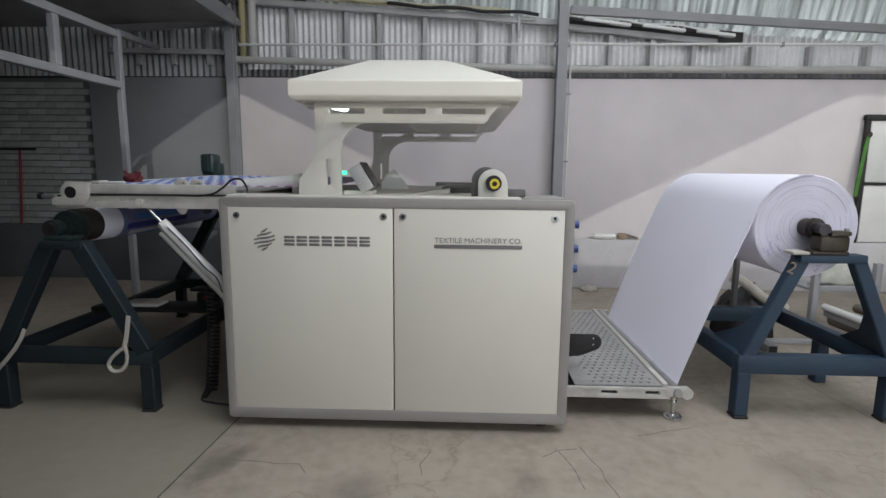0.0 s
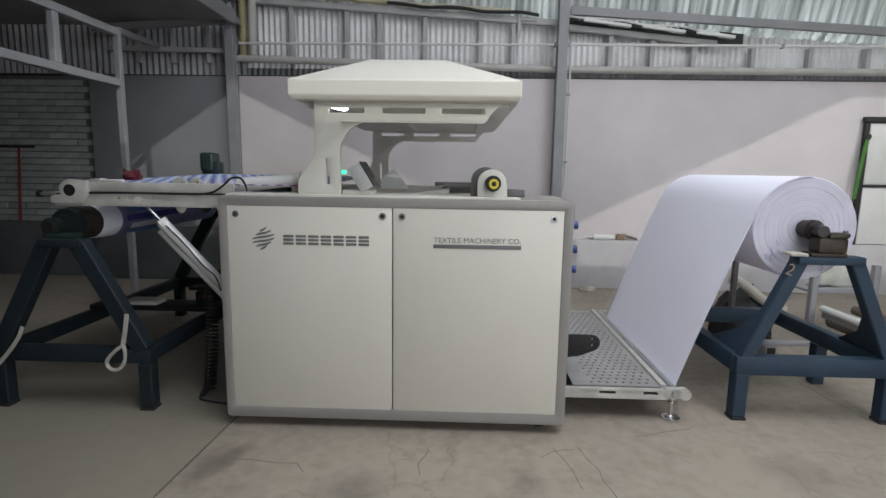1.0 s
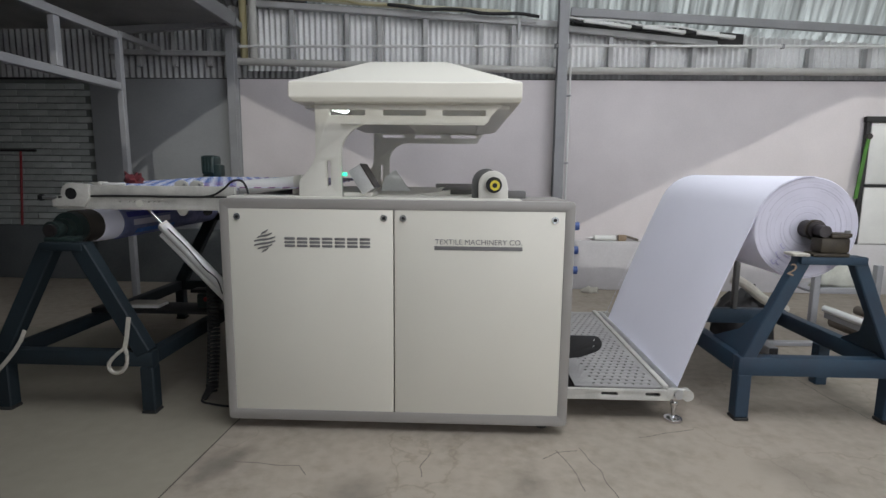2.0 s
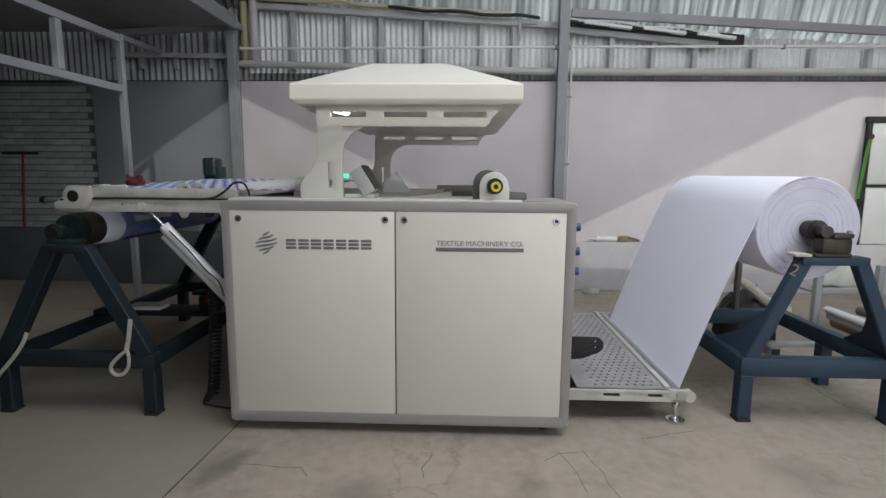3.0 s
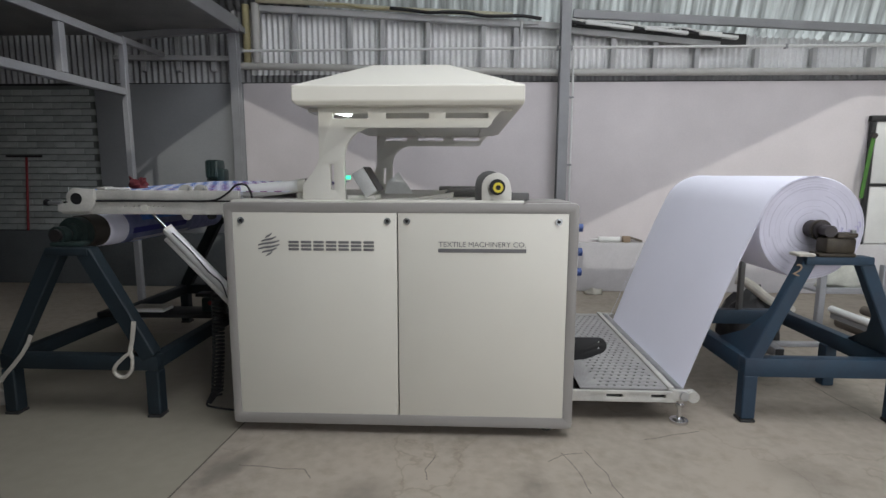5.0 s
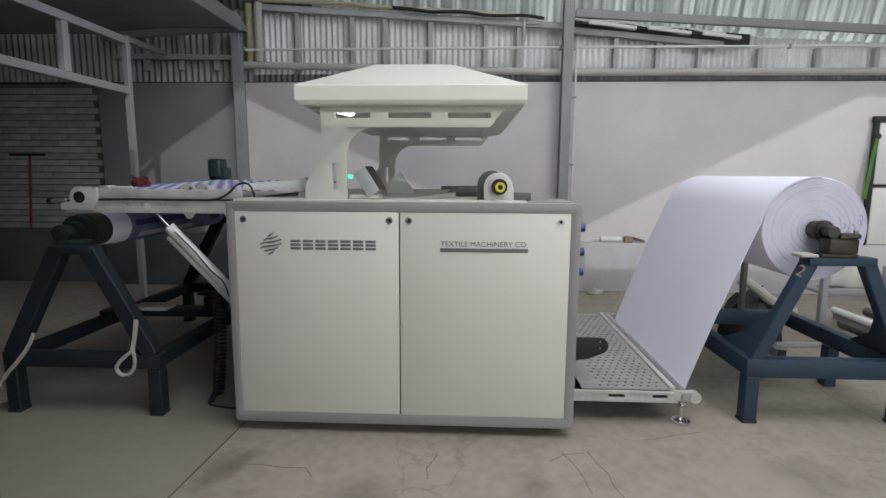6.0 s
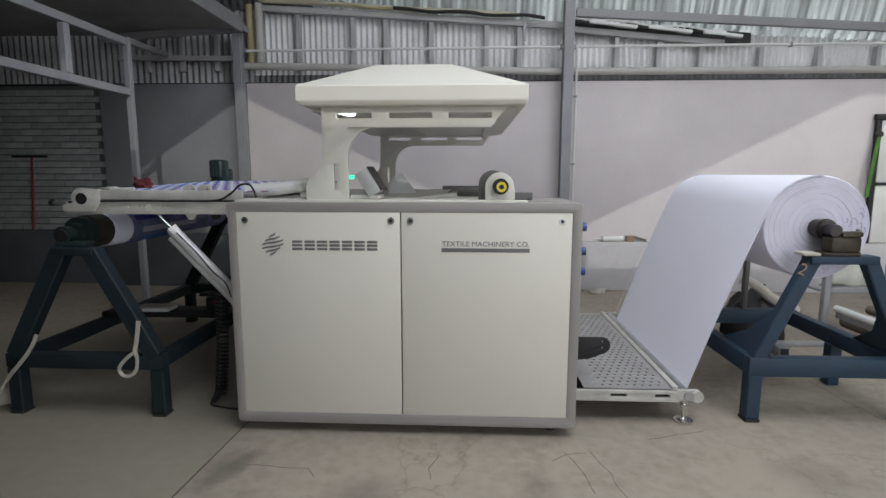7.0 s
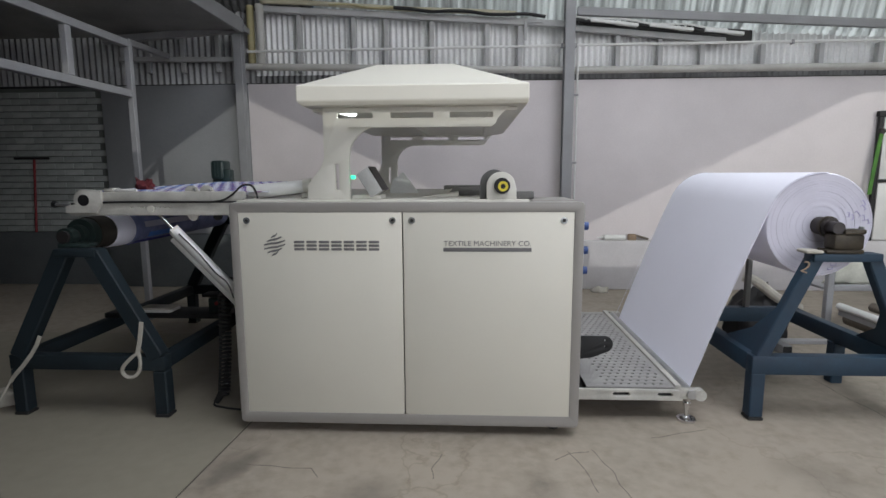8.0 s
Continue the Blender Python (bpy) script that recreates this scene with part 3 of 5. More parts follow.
part("cabinet_top", box(B(), 0.602, 0.818, 0.045, 0.37, 1.147, 1.166, 0.006), FRAME_GREY, machine)
part("flange_plate", box(B(), 0.535, 0.625, 0.10, 0.16, 1.169, 1.205, 0.004), DARK_PAINT, machine)
# dark sheet stands in for the shade under the cabinet
part("underside", box(B(), -0.76, 0.59, 0.1, 1.85, 0.022, 0.058), SHADE_DARK, machine)
for x in (-0.7, 0.52):
    for y in (0.22, 1.7):
        bm = tube(B(), (x, y, 0), (x, y, 0.022), 0.04)
        part("foot", bm, RUBBER, machine)
for y in (0.10, 0.32):
    part("foot", tube(B(), (0.74, y, 0), (0.74, y, 0.059), 0.03), RUBBER, machine)
for x0, x1, locks in ((-0.801, -0.0095, (-0.758, -0.053)), (-0.0035, 0.801, (0.039, 0.753))):
    door = part("door", box(B(), x0, x1, -0.008, 0.012, 0.104, 1.113, 0.003), PANEL, machine, "cream powder-coated cabinet door")
    for x in locks:
        lock = part("lock", tube(B(), (x, -0.008, 1.074), (x, -0.014, 1.074), 0.016, 24), CHROME, door, "round chrome quarter-turn lock")
        lock["label"] = "round chrome quarter-turn lock with dark core"
        part("lock_core", tube(B(), (x, -0.0142, 1.074), (x, -0.0155, 1.074), 0.008, 12), BLACK, door, "dark lock core")

# maker's mark: plain shapes only
logo = thing("maker_mark", (-0.675, -0.01, 0.955), "grey wavy diamond mark with plain blocks printed on door", "printed mark")
cx, cz = -0.628, 0.954
for k, (dz, half) in enumerate(((0.044, 0.016), (0.027, 0.036), (0.009, 0.052), (-0.010, 0.052), (-0.028, 0.036), (-0.044, 0.016))):
    top = [(cx - half + 2 * half * i / 8, cz + dz + 0.007 + 0.012 * math.sin(-1.2 + 2.4 * i / 8) + 0.003 * math.sin(math.pi * i / 4)) for i in range(9)]
    low = [(x, z - 0.011 + 0.004 * abs(i - 4) / 4) for i, (x, z) in enumerate(top)]
    part("wave", extrude_outline(B(), top + low[::-1], -0.0095, -0.0078), MARK_GREY, logo)
for i in range(7):
    x0 = -0.532 + i * 0.0605
    for z0 in (0.930, 0.9475, 0.965):
        part("bar", plate([slot(x0, x0 + 0.050, z0, z0 + 0.0115, 0.003)], -0.0088, 0.0018, 0.0004), MARK_GREY, logo)

words = thing("door_lettering", (0.36, -0.01, 0.955), "small grey capitals over a grey bar on door", "lettering")
part("lettering", lettering("TEXTILE MACHINERY CO.", 0.025, 0.190, -0.0088, 0.953, 0.412), MARK_GREY, words)
part("underline", plate([slot(0.188, 0.604, 0.926, 0.944, 0.002)], -0.0088, 0.0018, 0.0004), MARK_GREY, words)

# gantry arms that carry the hood, one in front and one behind
def gantry(y):
    out = [(-0.486, 1.166), (-0.281, 1.166), (-0.281, 1.372)]
    out += [(-0.131 - 0.15 * math.cos(radians(a)), 1.372 + 0.15 * math.sin(radians(a))) for a in (15, 30, 45, 60, 75, 90)]
    out += [(0.41, 1.522)] + arc(0.41, 1.552, 0.03, -90, 0, 4) + [(0.47, 1.585), (0.50, 1.612), (-0.40, 1.612), (-0.40, 1.375)]
    out += [(-0.405, 1.352), (-0.418, 1.325), (-0.440, 1.294), (-0.464, 1.268), (-0.481, 1.245), (-0.486, 1.225)]
    holes = [slot(-0.335, -0.155, 1.557, 1.588), slot(-0.075, 0.139, 1.557, 1.588), slot(0.213, 0.425, 1.557, 1.588), slot(-0.352, -0.328, 1.215, 1.345)]
    return plate([out] + holes, y, 0.03, 0.003)


part("gantry_arm", gantry(0.12), CREAM, machine, "cream steel arm with cut slots")
part("gantry_arm", gantry(1.85), CREAM, machine, "cream steel arm with cut slots")
part("arm_flange", box(B(), -0.27, 0.42, 0.088, 0.104, 1.514, 1.523, 0.002, 1), CREAM, machine)
for x, z in ((0.43, 1.60), (-0.05, 1.603)):
    part("tie_beam", box(B(), x - 0.02, x + 0.02, 0.137, 1.833, z - 0.012, z + 0.012, 0.003), CREAM, machine)

hood = part("hood", B(), CREAM, machine, "cream hipped sheet-metal hood")
def hip():
    bm = B()
    rings = []
    for x0, x1, y0, y1, z in ((-0.482, 0.580, 0.036, 1.944, 1.612), (-0.504, 0.586, 0.02, 1.96, 1.632), (-0.504, 0.586, 0.02, 1.96, 1.703)):
        rings.append([bm.verts.new(p) for p in ((x0, y0, z), (x1, y0, z), (x1, y1, z), (x0, y1, z))])
    for a, b in zip(rings, rings[1:]):
        for k in range(4):
            bm.faces.new((a[k], a[(k + 1) % 4], b[(k + 1) % 4], b[k]))
    r0, r1 = bm.verts.new((-0.272, 0.95, 1.975)), bm.verts.new((0.205, 0.95, 1.975))
    a = rings[-1]
    bm.faces.new((a[0], a[1], r1, r0)), bm.faces.new((a[1], a[2], r1)), bm.faces.new((a[2], a[3], r0, r1)), bm.faces.new((a[3], a[0], r0))
    bm.faces.new(rings[0][::-1])
    bmesh.ops.bevel(bm, geom=list(bm.edges), offset=0.006, segments=2, profile=0.5, affect="EDGES")
    bmesh.ops.translate(bm, vec=-root_place(machine), verts=bm.verts)
    bm.to_mesh(hood.data)
    bm.free()
hip()
part("hood_lip", box(B(), -0.46, 0.54, 0.142, 1.828, 1.596, 1.610), CREAM, hood, "recessed rim under the hood")
part("light_strip", extrude_outline(B(), [(-0.350, 1.596), (-0.262, 1.596), (-0.268, 1.585), (-0.285, 1.581)], 0.15, 0.24), plain_glow("white_led_strip", (0.88, 1.0, 0.96), 6.0), hood, "bright white light strip")

# roller bearing with hand knob
bearing = part("knob_housing", plate([[(0.398, 1.168), (0.532, 1.168), (0.532, 1.215)] + arc(0.462, 1.232, 0.065, 0, 180, 12)], 0.075, 0.03, 0.004), CREAM, machine)
part("guide_plate", plate([[(0.366, 1.168), (0.500, 1.168), (0.500, 1.215)] + arc(0.432, 1.243, 0.066, 0, 180, 12)], 0.125, 0.02, 0.003), DARK_PAINT, machine, "dark steel guide plate")
knob = part("hand_knob", tube(B(), (0.466, 0.058, 1.234), (0.466, 0.035, 1.234), 0.038, 32), BLACK, machine, "round black hand knob with yellow ring")
ring = B()
ring_profile(ring, [(0.012, 0), (0.024, 0), (0.024, 0.003), (0.012, 0.003)], Matrix.Translation((0.470, 0.035, 1.232)) @ Matrix.Rotation(radians(90), 4, "X"), 24)
part("ring", ring, YELLOW, knob, "yellow ring")
part("roller", tube(B(), (0.47, 0.10, 1.232), (0.47, 1.8, 1.232), 0.03, 24), STEEL, machine)
part("feed_box", box(B(), 0.20, 0.585, 0.5, 1.7, 1.169, 1.195, 0.004), DARK_PAINT, machine, "low dark grey feed box")
part("feed_box", box(B(), 0.12, 0.58, 1.45, 1.60, 1.169, 1.205, 0.004), DARK_PAINT, machine)
bm = extrude_outline(B(), [(0.05, 1.169), (0.25, 1.195), (0.25, 1.169)], 0.35, 1.3)
part("feed_ramp", bm, CREAM, machine)
bm = extrude_outline(B(), [(-0.21, 1.169), (-0.19, 1.25), (-0.12, 1.305), (-0.02, 1.169)], 0.95, 0.965)
part("deflector", bm, ALU, machine, "grey folded deflector plate")

screen = part("control_screen", box(B(), -0.036, 0.032, 0.10, 0.28, -0.066, 0.068, 0.005, 2, Matrix.Translation((-0.178, 0, 1.252)) @ Matrix.Rotation(radians(-31), 4, "Y")), GLASS_GREY, machine, "tilted grey control screen box")
bm = box(B(), 0.033, 0.038, 0.097, 0.283, -0.068, 0.070, 0.002, 1, Matrix.Translation((-0.178, 0, 1.252)) @ Matrix.Rotation(radians(-31), 4, "Y"))
part("screen_face", bm, TUBE_DARK, screen, "dark screen rim")
part("lamp", box(B(), -0.272, -0.252, 0.10, 0.13, 1.268, 1.287, 0.004), LED, machine, "small glowing green lamp")
part("screen_foot", box(B(), -0.27, -0.13, 0.12, 0.3, 1.168, 1.19, 0.004), CREAM, machine)
for i, z in enumerate((1.035, 0.915, 0.815)):
    bm = tube(B(), (0.830, 0.12, z), (0.872, 0.12, z), 0.012, 16)
    tube(bm, (0.870, 0.12, z), (0.892, 0.12, z), 0.020, 16)
    part("knob", bm, BLUE_KNOB, machine, "blue plastic adjusting knob")


# ---- feed platform beside the machine
TREAD = shader("worn_tread_plate", (0.37, 0.36, 0.35), 0.5, 0.2, vary=0.12, scale=7, fine=80)
plat = thing("feed_platform", (1.12, 0.9, 0), "white perforated steel feed platform beside the machine", "platform")
holes = [slot(1.035 + 0.042 * i + 0.021 * (j % 2) - 0.010, 1.035 + 0.042 * i + 0.021 * (j % 2) + 0.010, 0.24 + 0.048 * j - 0.010, 0.24 + 0.048 * j + 0.010, 0.009) for i in range(8) for j in range(30)]
bm = plate([[(0.93, 0.20), (1.385, 0.20), (1.385, 1.72), (0.93, 1.72)]] + holes, 0, 0.006, 0.001)
bmesh.ops.transform(bm, matrix=Matrix.Translation((0, 0, 0.178)) @ Matrix(((1, 0, 0, 0), (0, 0, 1, 0), (0, -1, 0, 0), (0, 0, 0, 1))) @ Matrix.Diagonal((1, 1, -1, 1)), verts=bm.verts)
bmesh.ops.transform(bm, matrix=Matrix.Diagonal((1, 1, -1, 1)) @ Matrix.Translation((0, 0, -0.356)), verts=bm.verts)
for v in bm.verts:
    v.co.y = abs(v.co.y)
bmesh.ops.recalc_face_normals(bm, faces=bm.faces)
part("perforated_plate", bm, TREAD, plat, "grey perforated tread plate")
# black tray paints the shade seen through the plate holes
part("under_tray", box(B(), 0.90, 1.36, 0.24, 1.70, 0.13, 0.14), SHADE_DARK, plat)
part("front_rail", plate([slot(0.826, 1.42, 0.118, 0.172, 0.004), slot(1.06, 1.15, 0.138, 0.160), slot(1.29, 1.37, 0.138, 0.160)], 0.185, 0.02, 0.002), CREAM_WORN, plat)
# black backing paints the shade inside the rail slots
part("front_rail_back", box(B(), 0.84, 1.40, 0.205, 0.215, 0.122, 0.168), SHADE_DARK, plat)
part("side_rail", box(B(), 1.388, 1.418, 0.20, 1.74, 0.12, 0.192, 0.004), CREAM_WORN, plat)
part("back_rail", box(B(), 0.84, 1.386, 1.725, 1.745, 0.12, 0.17, 0.004), CREAM_WORN, plat)
part("roller", tube(B(), (1.462, 0.16, 0.155), (1.462, 1.76, 0.155), 0.024, 20), STEEL, plat, "steel guide roller")
for y in (0.185, 1.74):
    bm = box(B(), 1.40, 1.50, y - 0.012, y + 0.012, 0.125, 0.185, 0.008)
    tube(bm, (1.505, y - 0.025, 0.152), (1.505, y + 0.02, 0.152), 0.03, 20)
    part("roller_bracket", bm, CREAM_WORN, plat)
for x, y in ((1.452, 0.20), (1.435, 1.68), (0.90, 1.68)):
    bm = tube(B(), (x, y, 0.0), (x, y, 0.014), 0.046, 28)
    tube(bm, (x, y, 0.014), (x, y, 0.028), 0.035, 28, 0.014)
    tube(bm, (x, y, 0.028), (x, y, 0.13), 0.011, 14)
    tube(bm, (x, y, 0.085), (x, y, 0.10), 0.02, 6)
    part("levelling_foot", bm, CHROME, plat, "chromed levelling foot")
bm = plate([[(0.85, 0.25), (1.0, 0.27)] + arc(1.065, 0.345, 0.045, -70, 90, 8) + [(0.85, 0.39)], slot(1.06, 1.075, 0.36, 0.375, 0.007), slot(1.06, 1.075, 0.325, 0.34, 0.007)], 0.40, 0.012, 0.002)
part("bracket", bm, BLACK, plat, "black bracket plate with two holes")


# ---- roll stands
def stand(cx, y0, y1, hb, ht, ztop, material, label, w=0.066, gussets=True, beam_half=0.04, rear_post=None):
    s = thing("roll_stand", (cx, (y0 + y1) / 2, 0), label, "stand", "roll stands")
    zb = 0.30
    for y in (y0, y1):
        for sx in (-1, 1):
            if rear_post and y == y1 and sx > 0:
                continue
            foot = part("foot", box(B(), cx + sx * hb - 0.036, cx + sx * hb + 0.036, y - 0.036, y + 0.036, 0.018, zb - 0.042, 0.006, 1), material, s)
            part("foot_pad", box(B(), cx + sx * hb - 0.039, cx + sx * hb + 0.039, y - 0.039, y + 0.039, 0, 0.017, 0.004, 1), RUBBER, foot, "black rubber foot pad")
            if rear_post and y == y1:
                continue
            bm = B()
            beam(bm, (cx + sx * (ht - 0.01), y, ztop - 0.02), (cx + sx * (hb - 0.01), y, zb + 0.03), w, w + 0.008, 0.006)
            part("leg", bm, material, s)
            if not gussets:
                continue
            back = 0.36 if y == y0 else -0.36
            bm = extrude_outline(B(), [(y + back * 0.10, zb + beam_half), (y + back, zb + beam_half), (y + back * 0.45, zb + 0.15), (y + back * 0.10, zb + 0.31)], -0.008, 0.008)
            bmesh.ops.transform(bm, matrix=Matrix.Translation((cx + sx * (hb - 0.014), 0, 0)) @ Matrix(((0, 1, 0, 0), (1, 0, 0, 0), (0, 0, 1, 0), (0, 0, 0, 1))), verts=bm.verts)
            for v in bm.verts:
                v.co.x -= sx * (hb - ht) / (ztop - zb - 0.05) * (v.co.z - zb - beam_half)
            bmesh.ops.recalc_face_normals(bm, faces=bm.faces)
            part("gusset", bm, material, s)
        part("cross_beam", box(B(), cx - hb - 0.036, cx + hb + 0.036, y - 0.034, y + 0.034, zb - beam_half, zb + beam_half, 0.006), material, s)
        if rear_post and y == y1:
            part("rear_post", box(B(), rear_post - 0.016, rear_post + 0.016, y - 0.02, y + 0.02, zb + beam_half, ztop - 0.043, 0.004), DARK_PAINT, s, "dark grey square-tube post")
            part("top_bar", box(B(), rear_post - 0.19, rear_post + 0.03, y - 0.045, y + 0.045, ztop - 0.042, ztop, 0.006), material, s)
            continue
        part("top_bar", box(B(), cx - ht - 0.02, cx + ht + 0.02, y - 0.045, y + 0.045, ztop - 0.042, ztop, 0.006), material, s)
    for sx in (-1, 1):
        part("side_beam", box(B(), cx + sx * hb - 0.032, cx + sx * hb + 0.032, y0 + 0.035, y1 - 0.035, zb - beam_half + 0.002, zb + beam_half - 0.002, 0.006), material, s)
    return s


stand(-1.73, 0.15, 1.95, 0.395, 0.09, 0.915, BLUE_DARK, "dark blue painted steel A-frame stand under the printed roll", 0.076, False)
stand_r = stand(2.196, 0.243, 1.26, 0.384, 0.146, 0.888, BLUE_STEEL, "blue painted steel A-frame stand holding the white roll", 0.060, True, 0.05, 2.265)
part("foot", box(B(), 2.535, 2.605, 0.735, 0.805, 0, 0.258, 0.005, 1), BLUE_STEEL, stand_r)


# ---- white cloth roll and its hanging web
RX, RZ, RR = 2.135, 1.016, 0.272
roll = thing("cloth_roll", (RX, 0.95, RZ), "large roll of white polyester cloth unwinding on a shaft", "cloth roll")
TURN = Matrix.Translation((RX, 0, RZ)) @ Matrix.Rotation(radians(-90), 4, "X")
prof = []
random.seed(5)
n = 26
for k in range(n + 1):
    r = 0.055 + (RR - 0.006 - 0.055) * k / n
    prof.append((r, 0.352 + 0.0005 * math.sin(k * 1.7) + random.uniform(-0.0004, 0.0004)))
body = B()
ring_profile(body, [(0.20, 1.72), (0.20, 0.40), (RR - 0.005, 0.3535), (RR, 0.362), (RR, 1.70), (RR - 0.01, 1.72)], TURN, 72)
body_ob = part("cloth", body, CLOTH_WHITE, roll, smooth=0.9)
face = B()
ring_profile(face, [(0.055, 1.715)] + prof + [(RR - 0.0058, 0.36), (0.19, 0.42), (0.19, 1.715)], TURN, 72)
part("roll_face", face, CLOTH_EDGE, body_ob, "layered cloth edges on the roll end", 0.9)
for i, (r, a0, a1) in enumerate(((0.085, 40, 300), (0.10, 200, 400), (0.118, 20, 200), (0.135, 150, 330), (0.150, -40, 110), (0.165, 60, 300), (0.178, 210, 380), (0.188, 90, 200), (0.205, 140, 420), (0.217, 20, 140), (0.232, -60, 70), (0.245, 30, 250), (0.258, 200, 340))):
    bm = B()
    cable(bm, [(x, 0.3525, z) for x, z in arc(RX, RZ, r, a0, a1, 20)], 0.0014 if i % 3 else 0.0022, 5)
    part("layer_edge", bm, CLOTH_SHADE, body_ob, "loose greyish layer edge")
# violet stock marks, plain bars
for ang, rad, ln in ((-62, 0.17, 0.03), (-58, 0.20, 0.035), (-52, 0.235, 0.03), (-66, 0.225, 0.03), (-47, 0.245, 0.03), (-71, 0.245, 0.025), (-150, 0.20, 0.04), (-157, 0.155, 0.03), (-143, 0.23, 0.03), (-138, 0.175, 0.03), (-55, 0.155, 0.025), (-148, 0.245, 0.025)):
    m = Matrix.Translation((RX, 0, RZ)) @ Matrix.Rotation(radians(-ang), 4, "Y") @ Matrix.Translation((rad, 0, 0)) @ Matrix.Rotation(radians(20 * math.sin(ang)), 4, "Y")
    bm = box(B(), -0.002, 0.002, 0.3495, 0.356, -ln / 2, ln / 2, 0, 1, m)
    box(bm, -0.012, 0.0, 0.3495, 0.356, ln / 2 - 0.003, ln / 2, 0, 1, m)
    box(bm, -0.012, 0.0, 0.3495, 0.356, -ln / 2, -ln / 2 + 0.003, 0, 1, m)
    part("stock_mark", bm, INK, body_ob, "violet stock mark")
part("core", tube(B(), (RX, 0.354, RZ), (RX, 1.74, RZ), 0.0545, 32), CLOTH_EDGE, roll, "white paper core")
part("shaft", tube(tube(B(), (RX, 0.262, RZ), (RX, 1.80, RZ), 0.046, 32), (RX, 0.20, RZ), (RX, 0.2615, RZ), 0.03, 24), TUBE_DARK, roll, "dark steel winding shaft")

bracket = thing("shaft_bearing", (RX + 0.05, 0.24, 0.888), "oily cast-iron bearing block on the stand top", "bearing")
bm = box(B(), RX - 0.05, RX + 0.13, 0.195, 0.28, 0.888, 0.908, 0.006)
box(bm, RX - 0.025, RX + 0.12, 0.185, 0.275, 0.908, 0.985, 0.012)
part("block", bm, CAST_IRON, bracket)
part("cap", box(B(), RX + 0.035, RX + 0.135, 0.20, 0.27, 0.986, 1.008, 0.006), CAST_IRON, bracket)
part("bolt", tube(B(), (RX + 0.12, 0.22, 1.005), (RX + 0.12, 0.22, 1.022), 0.012, 6), STEEL, bracket)
bm = B()
ring_profile(bm, [(0.0465, 0.275), (0.053, 0.275), (0.053, 0.292), (0.0465, 0.292)], Matrix.Translation((RX, 0, RZ)) @ Matrix.Rotation(radians(-90), 4, "X"), 28)
part("collar", bm, CAST_IRON, bracket, "oily steel collar")
part("handle", box(B(), RX + 0.02, RX + 0.11, 0.178, 0.194, 0.985, 1.0, 0.005), CAST_IRON, bracket)
rear = thing("shaft_bearing", (RX, 1.25, 0.888), "oily cast-iron bearing block on the stand top", "bearing")
part("block", box(B(), RX - 0.05, RX + 0.06, 1.22, 1.30, 0.888, 0.97, 0.005), CAST_IRON, rear)
pad = box(B(), RX - 0.150, RX - 0.066, 0.19, 0.28, 0.889, 0.905, 0.006)
tagged(solo("rag_pad", pad, SLING), "folded off-white pad lying on the stand top", "pad")

# hanging web: straight from the roll to the guide roller
ex, ez = 1.486, 0.157
d = math.hypot(RX - ex, RZ - ez)
base = math.atan2(ez - RZ, ex - RX)
tang = base - math.acos(RR / d)
def web_profile():
    pts = []
    for k in range(9):
        a = radians(86) + (tang % (2 * math.pi) - radians(86)) * k / 8
        pts.append((RX + (RR + 0.002) * math.cos(a), RZ + (RR + 0.002) * math.sin(a)))
    x1, z1 = pts[-1]
    for k in range(1, 13):
        s = k / 12
        pts.append((x1 + (ex - x1) * s - 0.012 * math.sin(math.pi * s), z1 + (ez - z1) * s - 0.006 * math.sin(math.pi * s)))
    return pts
bm = B()
pts = web_profile()
rows = []
for i, (x, z) in enumerate(pts):
    rows.append([bm.verts.new((x + 0.004 * math.sin(j * 0.9 + i * 0.2) * min(1, i / 12) * 0.6, 0.345 - 0.09 * max(0, (i - 8) / 12) + (1.715 - 0.345) * j / 10, z)) for j in range(11)])
for a, b in zip(rows, rows[1:]):
    for j in range(10):
        bm.faces.new((a[j], a[j + 1], b[j + 1], b[j]))
bmesh.ops.recalc_face_normals(bm, faces=bm.faces)
bmesh.ops.solidify(bm, geom=list(bm.faces), thickness=0.0015)
web = thing("cloth_web", (1.6, 0.95, ez), "taut white cloth web hanging from roll to guide roller", "cloth")
part("sheet", bm, CLOTH_WHITE, web, smooth=1.2)
for side in (0.003, 0.997):
    bm = B()
    edge = []
    for i, (x, z) in enumerate(pts):
        y0 = 0.345 - 0.09 * max(0, (i - 8) / 12)
        edge.append((x + 0.0, y0 + (1.715 - y0) * side, z))
    cable(bm, edge, 0.0012, 6)
    part("selvedge", bm, CLOTH_EDGE, web, "rolled white selvedge")


# ---- printed take-up roll
LX, LZ = -1.82, 0.972
take = thing("printed_roll", (LX, 1.0, LZ), "roll of blue printed cloth wound on a dark core", "cloth roll")
part("shaft", tube(B(), (LX, 0.155, LZ), (LX, 2.05, LZ), 0.033, 24), TUBE_DARK, take, "dark steel winding shaft")
part("flange", tube(B(), (LX, 0.245, LZ), (LX, 0.285, LZ), 0.055, 28), ROLL_DARK, take)
bm = tube(B(), (LX, 0.287, LZ), (LX, 0.34, LZ), 0.085, 36)
part("end_cap", bm, ROLL_DARK, take)
part("core", tube(B(), (LX, 0.341, LZ), (LX, 1.92, LZ), 0.092, 40), CORE_BROWN, take, "dark brown core tube")
bm = B()
TL = Matrix.Translation((LX, 0, LZ)) @ Matrix.Rotation(radians(-90), 4, "X")
ring_profile(bm, [(0.0925, 0.46), (0.097, 0.47), (0.099, 0.50), (0.0985, 0.54), (0.101, 0.55), (0.101, 0.62), (0.0925, 0.62)], TL, 48)
